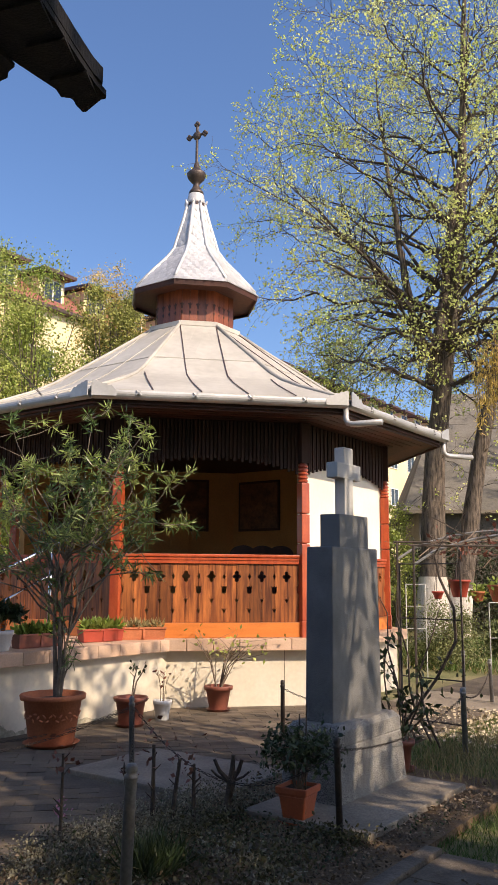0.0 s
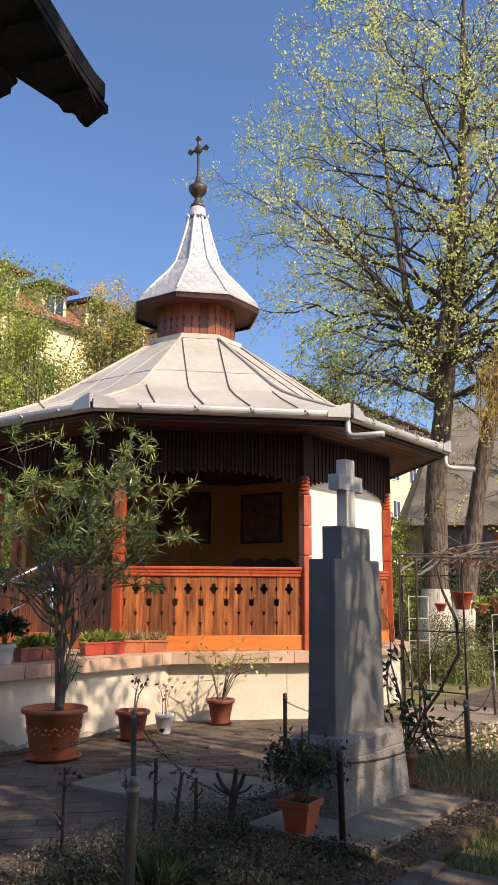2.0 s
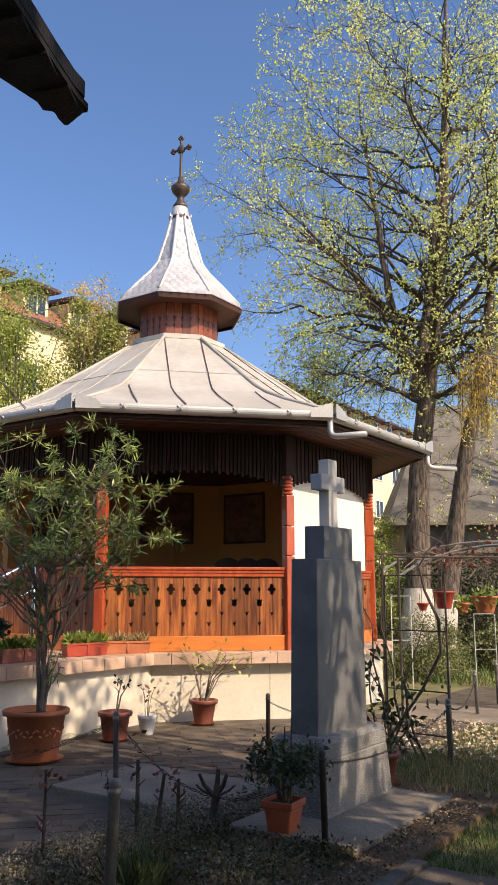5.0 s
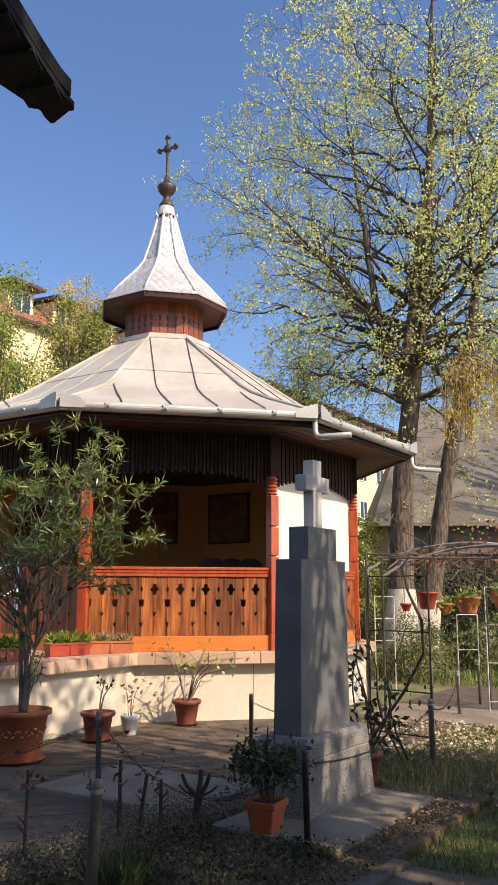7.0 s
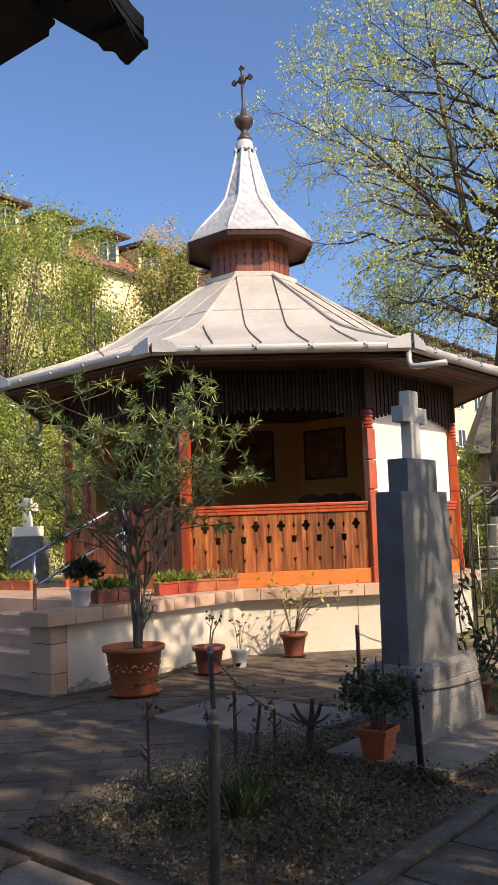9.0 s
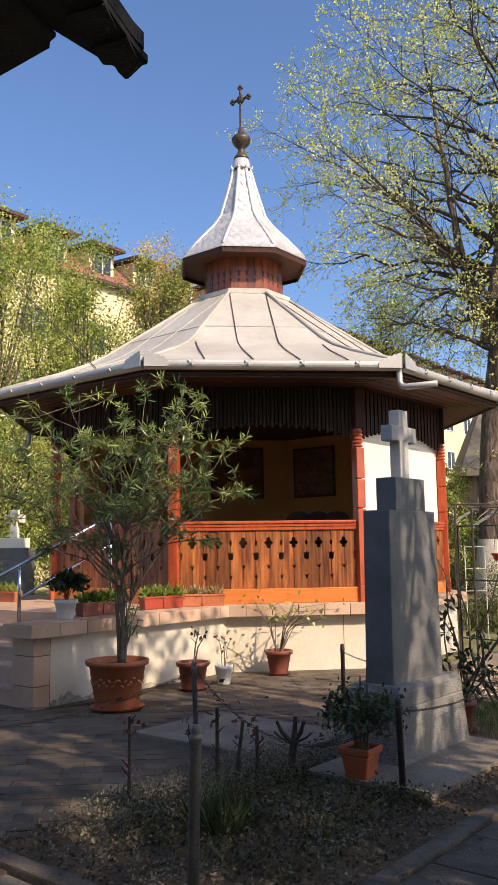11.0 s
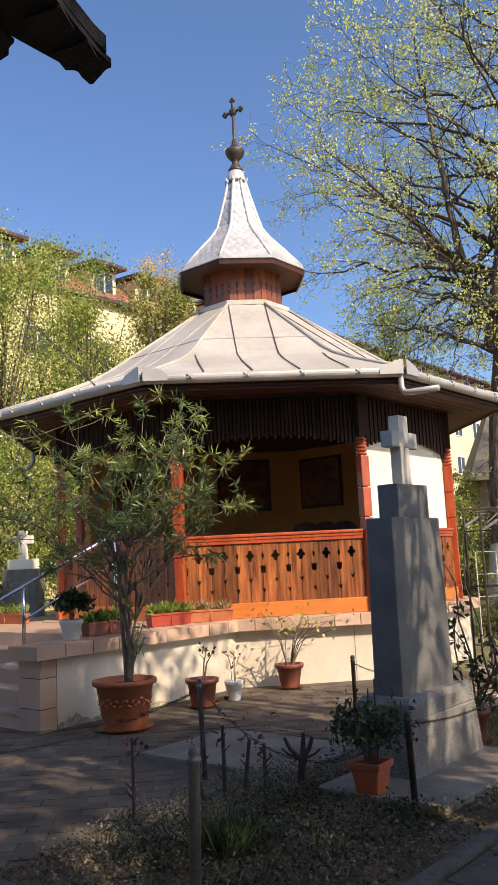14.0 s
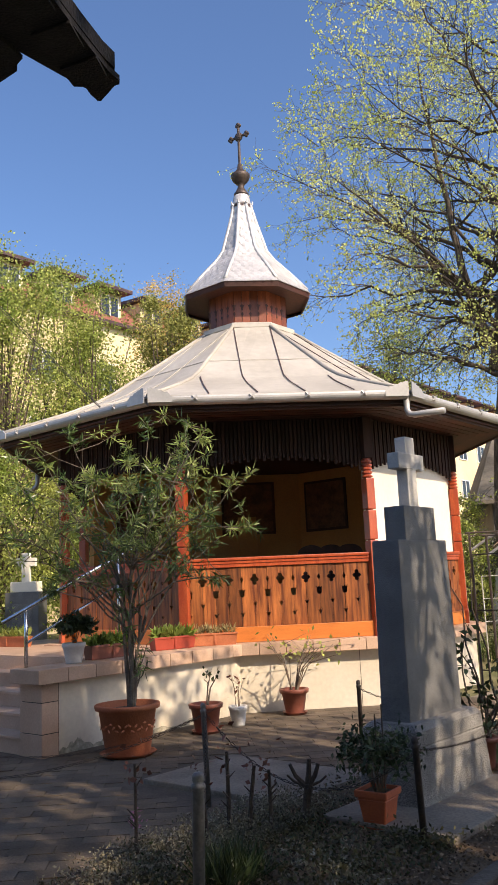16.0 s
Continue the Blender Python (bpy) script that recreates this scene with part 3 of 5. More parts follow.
for k in (-2, -1, 0, 1):
    fm = F(k) @ pose(0, -PA, 0)
    part("top_rail", rail_me, REDWOOD, pav, m=fm)
    part("base_board", sill_me, ORANGE, pav, m=fm)
    for i in range(NP):
        part("plank", plank_me if i % 2 else plank2_me, PLANK, pav, m=fm @ pose(-PL / 2 + PW * (i + 0.5), 0.004 * ((i * 7) % 3 - 1), 0))
    mid = 3.21
    # added dark sheet that blocks the light between the slats
    part("valance_board", valance_board(mid), VALANCE, pav, "dark board added to keep the slat gaps dark", m=fm)
    for i in range(NS):
        u = 2 * (i + 0.5) / NS - 1
        slat = B(-0.019, 0.019, -0.014, 0.014, arch_z(u, mid) - 0.03 * (i % 2), 3.73, bevel=0.004)
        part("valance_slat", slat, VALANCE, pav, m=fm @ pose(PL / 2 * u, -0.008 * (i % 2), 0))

# inner walls, open to the front and to the stairs
for k, material, a in ((1, WHITE, 2.95), (2, WHITE, 2.95), (3, OCHRE, 2.9), (4, OCHRE, 2.9), (5, OCHRE, 2.9)):
    h = a * T8
    part("inner_wall", B(-h + (0.11 if k == 1 else 0), h, -a, -a + 0.12, 0.84, 3.75), material, pav, m=F(k))
# icons on the back wall
for k, x, w, z0, z1 in ((4, -0.10, 0.98, 2.6, 3.55), (3, 0.5, 0.9, 2.6, 3.5), (5, 0.14, 1.0, 2.5, 3.4)):
    m4 = F(k) @ pose(0, -2.9 + 0.124, 0)
    part("icon_frame", B(x - w / 2 - 0.05, x + w / 2 + 0.05, 0, 0.03, z0 - 0.05, z1 + 0.05, bevel=0.008), DARKWOOD, pav, "dark icon frame", m=m4)
    part("icon_panel", B(x - w / 2, x + w / 2, 0.031, 0.036, z0, z1), ICON, pav, "age-darkened painted panel", m=m4)
part("door_leaf", B(-0.25, 0.12, -2.77, -2.72, 0.86, 2.9, bevel=0.01), OCHRE, pav, m=F(4))

# turret
dr = 0.70
for k in range(8):
    m4 = F(k)
    for i in range(4):
        w = 2 * dr * C8 * T8 / 4
        x = -2 * w + w * (i + 0.5)
        part("drum_plank", B(x - w / 2 + 0.003, x + w / 2 - 0.003, -dr * C8 - 0.012, -dr * C8 + 0.012, 5.86, 6.47, bevel=0.003), WOOD, pav, m=m4)
        hb = bmesh.new()
        c = x - w / 2
        outline(hb, [(c - 0.012, 6.08), (c + 0.012, 6.08), (c + 0.02, 6.13), (c + 0.045, 6.19), (c + 0.018, 6.165), (c, 6.20), (c - 0.018, 6.165), (c - 0.045, 6.19), (c - 0.02, 6.13)], -dr * C8 - 0.0145, -dr * C8 - 0.0125)
        outline(hb, [(c, 5.97), (c + 0.022, 6.02), (c, 6.06), (c - 0.022, 6.02)], -dr * C8 - 0.0145, -dr * C8 - 0.0125)
        part("carved_motif", hb, DARKWOOD, pav, m=m4)
part("drum_core", prism(bmesh.new(), octa(dr - 0.03), 5.7, 6.5), DARKWOOD, pav)
part("drum_collar", lathe(bmesh.new(), [(0.84, 5.755), (0.84, 5.83), (0.74, 5.865), (0.70, 5.865)], 8, turn=radians(22.5)), SHEET, pav, "grey sheet collar at the drum's foot")
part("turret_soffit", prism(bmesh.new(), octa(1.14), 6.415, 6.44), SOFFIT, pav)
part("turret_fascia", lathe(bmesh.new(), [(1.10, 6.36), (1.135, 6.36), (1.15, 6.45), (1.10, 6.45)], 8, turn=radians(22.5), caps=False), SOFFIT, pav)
CAP = [(1.165, 6.445), (1.10, 6.51), (0.79, 6.87), (0.55, 7.13), (0.42, 7.32), (0.34, 7.58), (0.25, 7.88), (0.165, 8.22), (0.15, 8.26)]
part("turret_roof", lathe(bmesh.new(), CAP, 8, turn=radians(22.5)), SCALE, pav, "silver grey turret roof")


# rounded scales laid on each face
lens = [0]
for p, q in zip(CAP, CAP[1:]):
    lens.append(lens[-1] + math.hypot(p[0] - q[0], p[1] - q[1]))


def cap_len(s):
    for i in range(len(CAP) - 1):
        if s <= lens[i + 1]:
            f = (s - lens[i]) / (lens[i + 1] - lens[i])
            return CAP[i][0] + (CAP[i + 1][0] - CAP[i][0]) * f, CAP[i][1] + (CAP[i + 1][1] - CAP[i][1]) * f
    return CAP[-1]


rest = bmesh.new()
sc = 0.135
sp = bmesh.new()
sv = [(-0.5, 0.62, 0.0), (-0.5, 0.05, 0.003), (0, -0.55, 0.007), (0.5, 0.05, 0.003), (0.5, 0.62, 0.0), (0, 0.1, 0.009)]
sv = [sp.verts.new((x * sc, y * sc, z)) for x, y, z in sv]
for tri in ((0, 1, 5), (1, 2, 5), (2, 3, 5), (3, 4, 5), (4, 0, 5)):
    sp.faces.new([sv[i] for i in tri])
scale_me = bm_mesh("scale", sp)
SCALE_DATA = [v.co.copy() for v in scale_me.vertices]
SCALE_FACES = [tuple(p.vertices) for p in scale_me.polygons]
row, s = 0, 0.05
while s < lens[-1] - 0.06:
    r, z = cap_len(s)
    r2, z2 = cap_len(s + 0.05)
    half = r * C8 * T8
    n = max(1, int(round(2 * half / sc)))
    slope = math.atan2(z2 - z, (r - r2) * C8)
    for k in range(8):
        for i in range(n):
            x = -half + 2 * half * (i + 0.5 + (0.5 if row % 2 else 0)) / n
            if x > half - 0.02:
                continue
            m = F(k) @ Matrix.Translation((x, -r * C8 - 0.004, z)) @ Matrix.Rotation(slope, 4, "X")
            if k in (0, 7, 1):
                part("scale", scale_me, SCALE, pav, m=m)
            else:
                vs = [rest.verts.new(m @ c) for c in SCALE_DATA]
                for f in SCALE_FACES:
                    rest.faces.new([vs[q] for q in f])
    s += 0.088
    row += 1
tagged(part("scales", rest, SCALE, pav), kind="stuff")
for j in range(8):
    a = radians(-112.5 + 45 * j)
    part("turret_hip", tube(bmesh.new(), [(r * math.cos(a), r * math.sin(a), z + 0.004) for r, z in CAP[1:]], [0.03] * 4 + [0.034] * 2 + [0.03, 0.026], 6), SCALE, pav, smooth=True)
    part("spike", tube(bmesh.new(), [(0.15 * math.cos(a), 0.15 * math.sin(a), 8.26), (0.20 * math.cos(a), 0.20 * math.sin(a), 8.25), (0.205 * math.cos(a), 0.205 * math.sin(a), 8.30)], [0.03, 0.022, 0.012], 6), SCALE, pav)
part("turret_neck", lathe(bmesh.new(), [(0.155, 8.23), (0.175, 8.27), (0.165, 8.30), (0.145, 8.42), (0.125, 8.45)], 16), SCALE, pav, "silver neck under the finial", smooth=True)
for j in range(8):
    part("neck_hole", B(-0.02, 0.02, -0.176, -0.158, 8.20, 8.245), DARKMETAL, pav, "small dark square hole", m=F(j))
fin = part("finial", lathe(bmesh.new(), [(0.13, 8.44), (0.135, 8.48), (0.10, 8.53), (0.062, 8.60), (0.055, 8.645), (0.085, 8.68), (0.145, 8.745), (0.17, 8.81), (0.172, 8.845), (0.16, 8.862), (0.10, 8.91), (0.055, 8.97), (0.04, 9.06)], 24), BRONZE, pav, "dark bronze ball finial", smooth=True)
cr = bmesh.new()
tube(cr, [(0, 0, 9.04), (0, 0, 9.80)], 0.026, 8)
tube(cr, [(-0.15, 0, 9.60), (0.15, 0, 9.60)], 0.024, 8)
bmesh.ops.create_uvsphere(cr, u_segments=12, v_segments=8, radius=0.085, matrix=Matrix.Translation((0, 0, 9.60)) @ Matrix.Diagonal((1, 0.6, 1, 1)))
for x, z in ((-0.17, 9.60), (0.17, 9.60), (0, 9.82)):
    for dx, dz in ((0.028, 0), (-0.028, 0), (0, 0.028), (0, -0.028)):
        bmesh.ops.create_uvsphere(cr, u_segments=8, v_segments=6, radius=0.035, matrix=Matrix.Translation((x + dx, 0, z + dz)))
part("cross", cr, BRONZE, fin, "dark metal trefoil cross", m=pose(0, 0, 0, 0, 0, -40))

# stair handrail
hr = thing("handrail", G @ pose(KX - 0.36, KY + 0.15, 0.84), "polished steel handrail beside the stairs", "handrail")
for y, h in ((-0.08, 0.585), (1.17, 1.12)):
    part("baluster", tube(bmesh.new(), [(0, y, 0), (0, y, h)], 0.02, 10), STEEL, hr, smooth=True)
part("top_bar", tube(bmesh.new(), [(0, -0.36, 0.465), (0, 1.33, 1.19), (0, 1.42, 1.215), (0, 1.60, 1.225)], 0.021, 10), STEEL, hr, smooth=True)
part("lower_bar", tube(bmesh.new(), [(0, -0.08, 0.24), (0, 1.17, 0.80)], 0.014, 10), STEEL, hr, smooth=True)

# ---- monument ----
mon = thing("monument", g(-3.28, 5.83), "grey speckled granite grave monument topped by a cross", "monument")
part("ground_slab", B(-0.2, 0.765, -1.0, 0.62, -0.05, 0.055, bevel=0.012), CONCRETE, mon, "worn concrete base slab")
bb = bmesh.new()
tiers = []
for z, gx, gy in ((0.05, 0.25, 0.545), (0.22, 0.24, 0.53), (0.415, 0.228, 0.51), (0.425, 0.221, 0.503), (0.435, 0.226, 0.508), (0.53, 0.222, 0.505), (0.572, 0.185, 0.465)):
    c = 0.012
    ring = [(gx, -gy + c), (gx, gy - c), (gx - c, gy), (-gx + c, gy), (-gx, gy - c), (-gx, -gy + c), (-gx + c, -gy), (gx - c, -gy)]
    tiers.append([bb.verts.new((0.06 + x, y, z)) for x, y in ring])
for a_, b_ in zip(tiers, tiers[1:]):
    for i in range(8):
        bb.faces.new((a_[i], a_[(i + 1) % 8], b_[(i + 1) % 8], b_[i]))
bb.faces.new(tiers[-1])
part("plinth", bb, ROUGHSTONE, mon, "rough hammered granite plinth")
sh = bmesh.new()
box(sh, -0.06, 0.175, -0.395, 0.395, 0.56, 1.85, bevel=0.012)
for v in sh.verts:
    if v.co.z > 1.5:
        v.co.y *= 0.935
        v.co.x = 0.06 + (v.co.x - 0.06) * 0.97
part("shaft", sh, GRANITE, mon, "tapered speckled granite shaft")
part("upper_block", B(-0.015, 0.16, -0.235, 0.235, 1.846, 2.105, bevel=0.008), GRANITE, mon, "smaller granite block")
cx = bmesh.new()
box(cx, 0.025, 0.12, -0.07, 0.07, 2.10, 2.65, bevel=0.008)
box(cx, 0.022, 0.123, -0.195, 0.195, 2.395, 2.52, bevel=0.008)
part("cross", cx, mat("pale_granite", (0.42, 0.41, 0.39), (0.50, 0.49, 0.47), 0.6, 5, 140, 0.1, spots=(170, 0.2, (0.16, 0.16, 0.17))), mon, "plain pale grey stone cross")

# ---- far and near surroundings ----
# long apartment block behind, along the garden grid's y
blk = thing("apartment_building", pose(-10.23, 35, 0.0, 0, 0, 144.9), "long yellow apartment block with a red tiled mansard roof and dormers", "apartment building")
part("wall", B(-0.2, 10, -62, 14, -0.6, 13.6), YELLOWWALL, blk, "yellow rendered facade")
rf = bmesh.new()
prism(rf, [(-0.6, -62), (10, -62), (10, 14.4), (-0.6, 14.4)], 13.6, 13.75)
part("cornice", rf, DARKMETAL, blk)
mb = bmesh.new()
vs = [mb.verts.new(c) for c in ((-0.55, -62, 13.75), (-0.55, 14.3, 13.75), (10, 14.3, 13.75), (10, -62, 13.75), (1.3, -62, 15.3), (1.3, 14.3, 15.3), (10, 14.3, 15.5), (10, -62, 15.5))]
for f in ((0, 1, 5, 4), (4, 5, 6, 7), (0, 4, 7, 3), (1, 2, 6, 5), (2, 3, 7, 6), (0, 3, 2, 1)):
    mb.faces.new([vs[i] for i in f])
part("mansard", mb, ROOFTILE, blk, "red tiled mansard slope")
pane_me = bm_mesh("pane", B(-0.03, 0.0, -0.62, 0.62, 0.06, 1.34))
wf = bmesh.new()
for a in ((-0.7, 0.7, 0, 0.06), (-0.7, 0.7, 1.34, 1.4)):
    box(wf, -0.06, 0.02, a[0], a[1], a[2], a[3])
for y in (-0.66, 0.0, 0.66):
    box(wf, -0.06, 0.02, y - 0.04, y + 0.04, 0.06, 1.34)
frame_me = bm_mesh("window_frame", wf)
for st in range(4):
    for i in range(22):
        w = part("window", frame_me, FRAMEWHITE, blk, m=pose(-0.22, 12 - i * 3.3, 1.4 + st * 3.0))
        part("pane", pane_me, glass, w)
dm = bmesh.new()
box(dm, 0.15, 2.2, -0.75, 0.75, 13.9, 15.40)
dormer_me = bm_mesh("dormer", dm)
db = bmesh.new()
vs = [db.verts.new(c) for c in ((-0.45, -0.98, 15.40), (-0.45, 0.98, 15.40), (3.0, 0.98, 15.62), (3.0, -0.98, 15.62))]
fs = db.faces.new(vs)
ex = bmesh.ops.extrude_face_region(db, geom=[fs])
for v in ex["geom"]:
    if isinstance(v, bmesh.types.BMVert):
        v.co.z += 0.16
droof_me = bm_mesh("dormer_roof", db)
for i in range(22):
    m = pose(0, 11.8 - i * 2.75, 0)
    d = part("dormer", dormer_me, YELLOWWALL, blk, m=m)
    part("dormer_roof", droof_me, DARKMETAL, d)
    w = part("dormer_window", frame_me, FRAMEWHITE, d, m=pose(0.12, 0, 13.98) @ Matrix.Diagonal((1, 0.8, 0.9, 1)))
    part("roof_post", B(-0.36, -0.30, 0.86, 0.92, 13.75, 15.42), DARKMETAL, d)
for i in range(22):
    part("pane", pane_me, glass, blk, m=pose(0.11, 11.8 - i * 2.75, 13.98) @ Matrix.Diagonal((1, 0.8, 0.9, 1)))

# neighbour's low house with a big grey roof
hs = thing("outbuilding", pose(9.2, 29, 0, 0, 0, -6), "low grey outbuilding with a large weathered fibre-cement roof", "outbuilding")
part("wall", B(-3.2, 14, 0, 8, 0, 4.1), GREYROOF, hs, "grey rendered wall")
hb = bmesh.new()
vs = [hb.verts.new(c) for c in ((-3.8, -0.5, 4.0), (14, -0.5, 4.0), (14, 6, 9.6), (-1.5, 6, 9.6), (-3.8, 8.5, 4.0), (14, 8.5, 4.0))]
for f in ((0, 1, 2, 3), (0, 3, 4), (3, 2, 5, 4), (0, 4, 5, 1)):
    hb.faces.new([vs[i] for i in f])
part("roof", hb, GREYROOF, hs, "large weathered grey roof slope")
part("eave_board", B(-3.8, 14, -0.56, -0.50, 3.90, 4.02), CONCRETE, hs)
w = part("window", B(-1.74, -1.22, -0.04, 0.0, 2.75, 3.62), DARKMETAL, hs, "small dark window")
part("pane", B(-1.69, -1.27, -0.05, -0.041, 2.80, 3.57), glass, w)

# dark shingled eave of the church beside the camera
ev = thing("church_eave", pose(-0.042, 0, -0.019), "black weathered shingle eave corner of a wooden church", "roof eave")
EAVE = [(-0.74, 0.9), (-0.507, 2.152), (-0.484, 2.274), (-0.455, 2.409), (-0.433, 2.472), (-0.438, 2.488), (-0.454, 2.493), (-0.518, 2.567), (-0.529, 2.566), (-0.542, 2.527), (-0.546, 2.495), (-0.582, 2.445), (-0.631, 2.372), (-0.679, 2.299), (-1.2, 1.5), (-1.6, 0.9)]
part("eave", prism(bmesh.new(), EAVE, 3.17, 3.19), SHINGLE, ev)
part("roof_edge", prism(bmesh.new(), [(x * 0.985 - 0.012, y * 0.985) for x, y in EAVE], 3.192, 3.245), SHINGLE, ev)
for i in range(7):
    y = 2.40 - i * 0.16
    x = -0.455 - (2.409 - y) * 0.2
    part("shingle", prism(bmesh.new(), [(x - 0.135, y - 0.03), (x - 0.012, y - 0.07), (x - 0.004, y + 0.04), (x - 0.05, y + 0.075), (x - 0.12, y + 0.06)], 3.158 + 0.002 * (i % 2), 3.168), SHINGLE, ev)
part("rafter_end", prism(bmesh.new(), [(-0.682, 2.297), (-0.707, 2.321), (-0.719, 2.352), (-0.842, 2.432), (-1.3, 2.73), (-1.6, 2.9), (-1.6, 1.2), (-0.9, 1.6)], 3.155, 3.168), SHINGLE, ev)
# out of view; cream finish chosen to reflect warm light forward
part("church_wall", B(-7.5, -1.3, -6.5, 1.6, 0, 3.4), PLASTER, ev, "unseen church wall coloured cream to bounce warm light")
rb = bmesh.new()
vs = [rb.verts.new(c) for c in ((-0.85, 0.9, 3.42), (-0.85, -7, 3.42), (-4.4, -7, 11.5), (-4.4, 1.0, 11.5), (-1.6, 0.9, 3.42))]
rb.faces.new((vs[0], vs[1], vs[2], vs[3]))
ex = bmesh.ops.extrude_face_region(rb, geom=rb.faces[:])
for v in ex["geom"]:
    if isinstance(v, bmesh.types.BMVert):
        v.co.z += 0.08
part("roof", rb, SHINGLE, ev)


# ---- trees ----
def twig_mesh(name, lines, sides=3):
    """Thin tapered branches joined into one mesh."""
    verts, faces = [], []
    turn = [2 * math.pi * t / sides for t in range(sides)]
    for pts, rads in lines:
        b0 = len(verts)
        for i, p in enumerate(pts):
            dd = (pts[min(i + 1, len(pts) - 1)] - pts[max(i - 1, 0)]).normalized()
            s1 = dd.orthogonal().normalized()
            s2 = dd.cross(s1)
            for a in turn:
                verts.append((p + (s1 * math.cos(a) + s2 * math.sin(a)) * rads[i])[:])
            if i:
                for t in range(sides):
                    faces.append((b0 + sides * (i - 1) + t, b0 + sides * (i - 1) + (t + 1) % sides, b0 + sides * i + (t + 1) % sides, b0 + sides * i + t))
    me = bpy.data.meshes.new(name)
    me.from_pydata(verts, [], faces)
    return me


def linden(m, seed):
    """A stout stem and a leaning one; limbs sweep out to a rounded crown and carry forked, drooping sprays."""
    q = np.random.default_rng(seed)
    tree = thing("linden_tree", m, "tall linden with furrowed twin trunks and young yellow-green leaves", "tree")
    stems = []
    for o, d, ln, rad, up in (((0, 0, 0), (0.005, 0.0, 1), 20.5, 0.43, 0.02), ((0.55, -0.1, 0), (0.17, 0.02, 1), 17.5, 0.33, 0.015), ((-0.02, 0.05, 8.2), (-0.16, 0.05, 1), 10.5, 0.15, 0.01), ((0.1, -0.1, 7.4), (0.16, -0.1, 1), 12, 0.19, 0.03)):
        p, d = Vector(o), Vector(d).normalized()
        pts, rads = [p.copy()], [rad * (1.2 if p.z < 1 else 1.0)]
        for i in range(20):
            d = (d + Vector((q.normal() * 0.03, q.normal() * 0.03, up))).normalized()
            p = p + d * ln / 20
            pts.append(p.copy())
            rads.append(max(0.02, rad * (1 - 0.92 * ((i + 1) / 20) ** 0.85)))
        stems.append((pts, rads))
    for pts, rads in stems:
        bm = tube(bmesh.new(), pts, rads, 16, caps=False)
        for v in bm.verts:
            v.co += Vector((noise.noise(v.co * 2.6), noise.noise(v.co * 2.3 + Vector((9, 0, 0))), 0)) * 0.05
        part("trunk", bm, BARK, tree, "furrowed grey-brown trunk", smooth=True)
    centre = Vector((0.5, 0, 13.6))
    todo, limbs, twigs, cs = [], [], [], []
    for i in range(88):
        a = 2 * math.pi * (i * 0.618) + q.normal() * 0.25
        sz = -1.0 + 1.92 * ((i + 0.5) / 88) ** 0.95
        ring = math.sqrt(max(0.22, 1 - sz * sz))
        end = centre + Vector(((6.9 if sz < 0.25 else 6.6) * ring * math.cos(a), 5.6 * ring * math.sin(a), 7.8 * sz)) * q.uniform(0.74, 1.04)
        pts0, rads0 = stems[0 if q.random() < 0.5 else int(q.integers(1, 4))]
        flat = math.hypot(end.x - pts0[0].x, end.y - pts0[0].y)
        want = end.z - flat * (0.66 if sz > -0.3 else 0.2) * q.uniform(0.8, 1.2)
        want = min(max(want, 4.6, pts0[2].z), pts0[-3].z)
        n = min(range(len(pts0)), key=lambda t: abs(pts0[t].z - want))
        p0, r0 = pts0[n], min(0.085, rads0[n] * 0.45)
        way = end - p0
        ctrl = p0 + Vector((way.x * 0.42, way.y * 0.42, way.z * 0.5 + 0.12 * flat))
        k = 9
        pts = []
        for t in range(k + 1):
            f = t / k
            wob = Vector(q.normal(size=3)) * 0.10 * (1 if 0 < t else 0)
            pts.append(p0 * (1 - f) ** 2 + ctrl * 2 * f * (1 - f) + end * f * f + wob)
        rads = [max(0.008, r0 * (1 - 0.88 * t / k)) for t in range(k + 1)]
        limbs.append((pts, rads))
        ln = way.length
        for t in range(2, k + 1):
            for _ in range(2 if t > 3 else 1):
                d = (pts[t] - pts[t - 1]).normalized()
                side = Vector(q.normal(size=3))
                side = (side - d * side.dot(d)).normalized()
                side.z *= 0.7
                todo.append((pts[t].copy(), (d * 0.85 + side * q.uniform(0.5, 0.95)).normalized(), (0.75 + 0.23 * ln * (1.15 - t / k)) * q.uniform(0.7, 1.25), max(0.009, rads[t] * 0.55), 1))
    for pts0, rads0 in stems[:2]:
        for n in range(4, 13):
            for _ in range(3):
                a = q.uniform(0, 2 * math.pi)
                d = Vector((math.cos(a), math.sin(a), q.uniform(-0.1, 0.6))).normalized()
                todo.append((pts0[n] + d * rads0[n] * 0.8, d, q.uniform(0.6, 1.4), 0.012, 1))
    while todo:
        p, d, ln, rad, lev = todo.pop()
        k = (0, 5, 3)[lev]
        pts, rads = [p.copy()], [rad]
        for i in range(k):
            d = (d + Vector(q.normal(size=3)) * (0, 0.16, 0.22)[lev] + Vector((0, 0, 0.02 if p.z > 11 else -0.05))).normalized()
            p = p + d * ln / k
            pts.append(p.copy())
            rads.append(max(0.0036, rad * (1 - 0.75 * (i + 1) / k)))
            if lev == 1:
                for _ in range(2 if q.random() < 0.3 else 1):
                    side = Vector(q.normal(size=3))
                    side = (side - d * side.dot(d)).normalized()
                    todo.append((p.copy(), (d * 0.85 + side * q.uniform(0.45, 0.9)).normalized(), q.uniform(0.35, 0.9), max(0.005, rads[-1] * 0.6), 2))
            if (lev == 2 and i >= 1) or (lev == 1 and i > 2):
                cs.append(p[:])
        twigs.append((pts, rads))
    for pts, rads in limbs:
        part("limb", tube(bmesh.new(), pts, rads, 6, caps=False), LIMBBARK, tree, smooth=True)
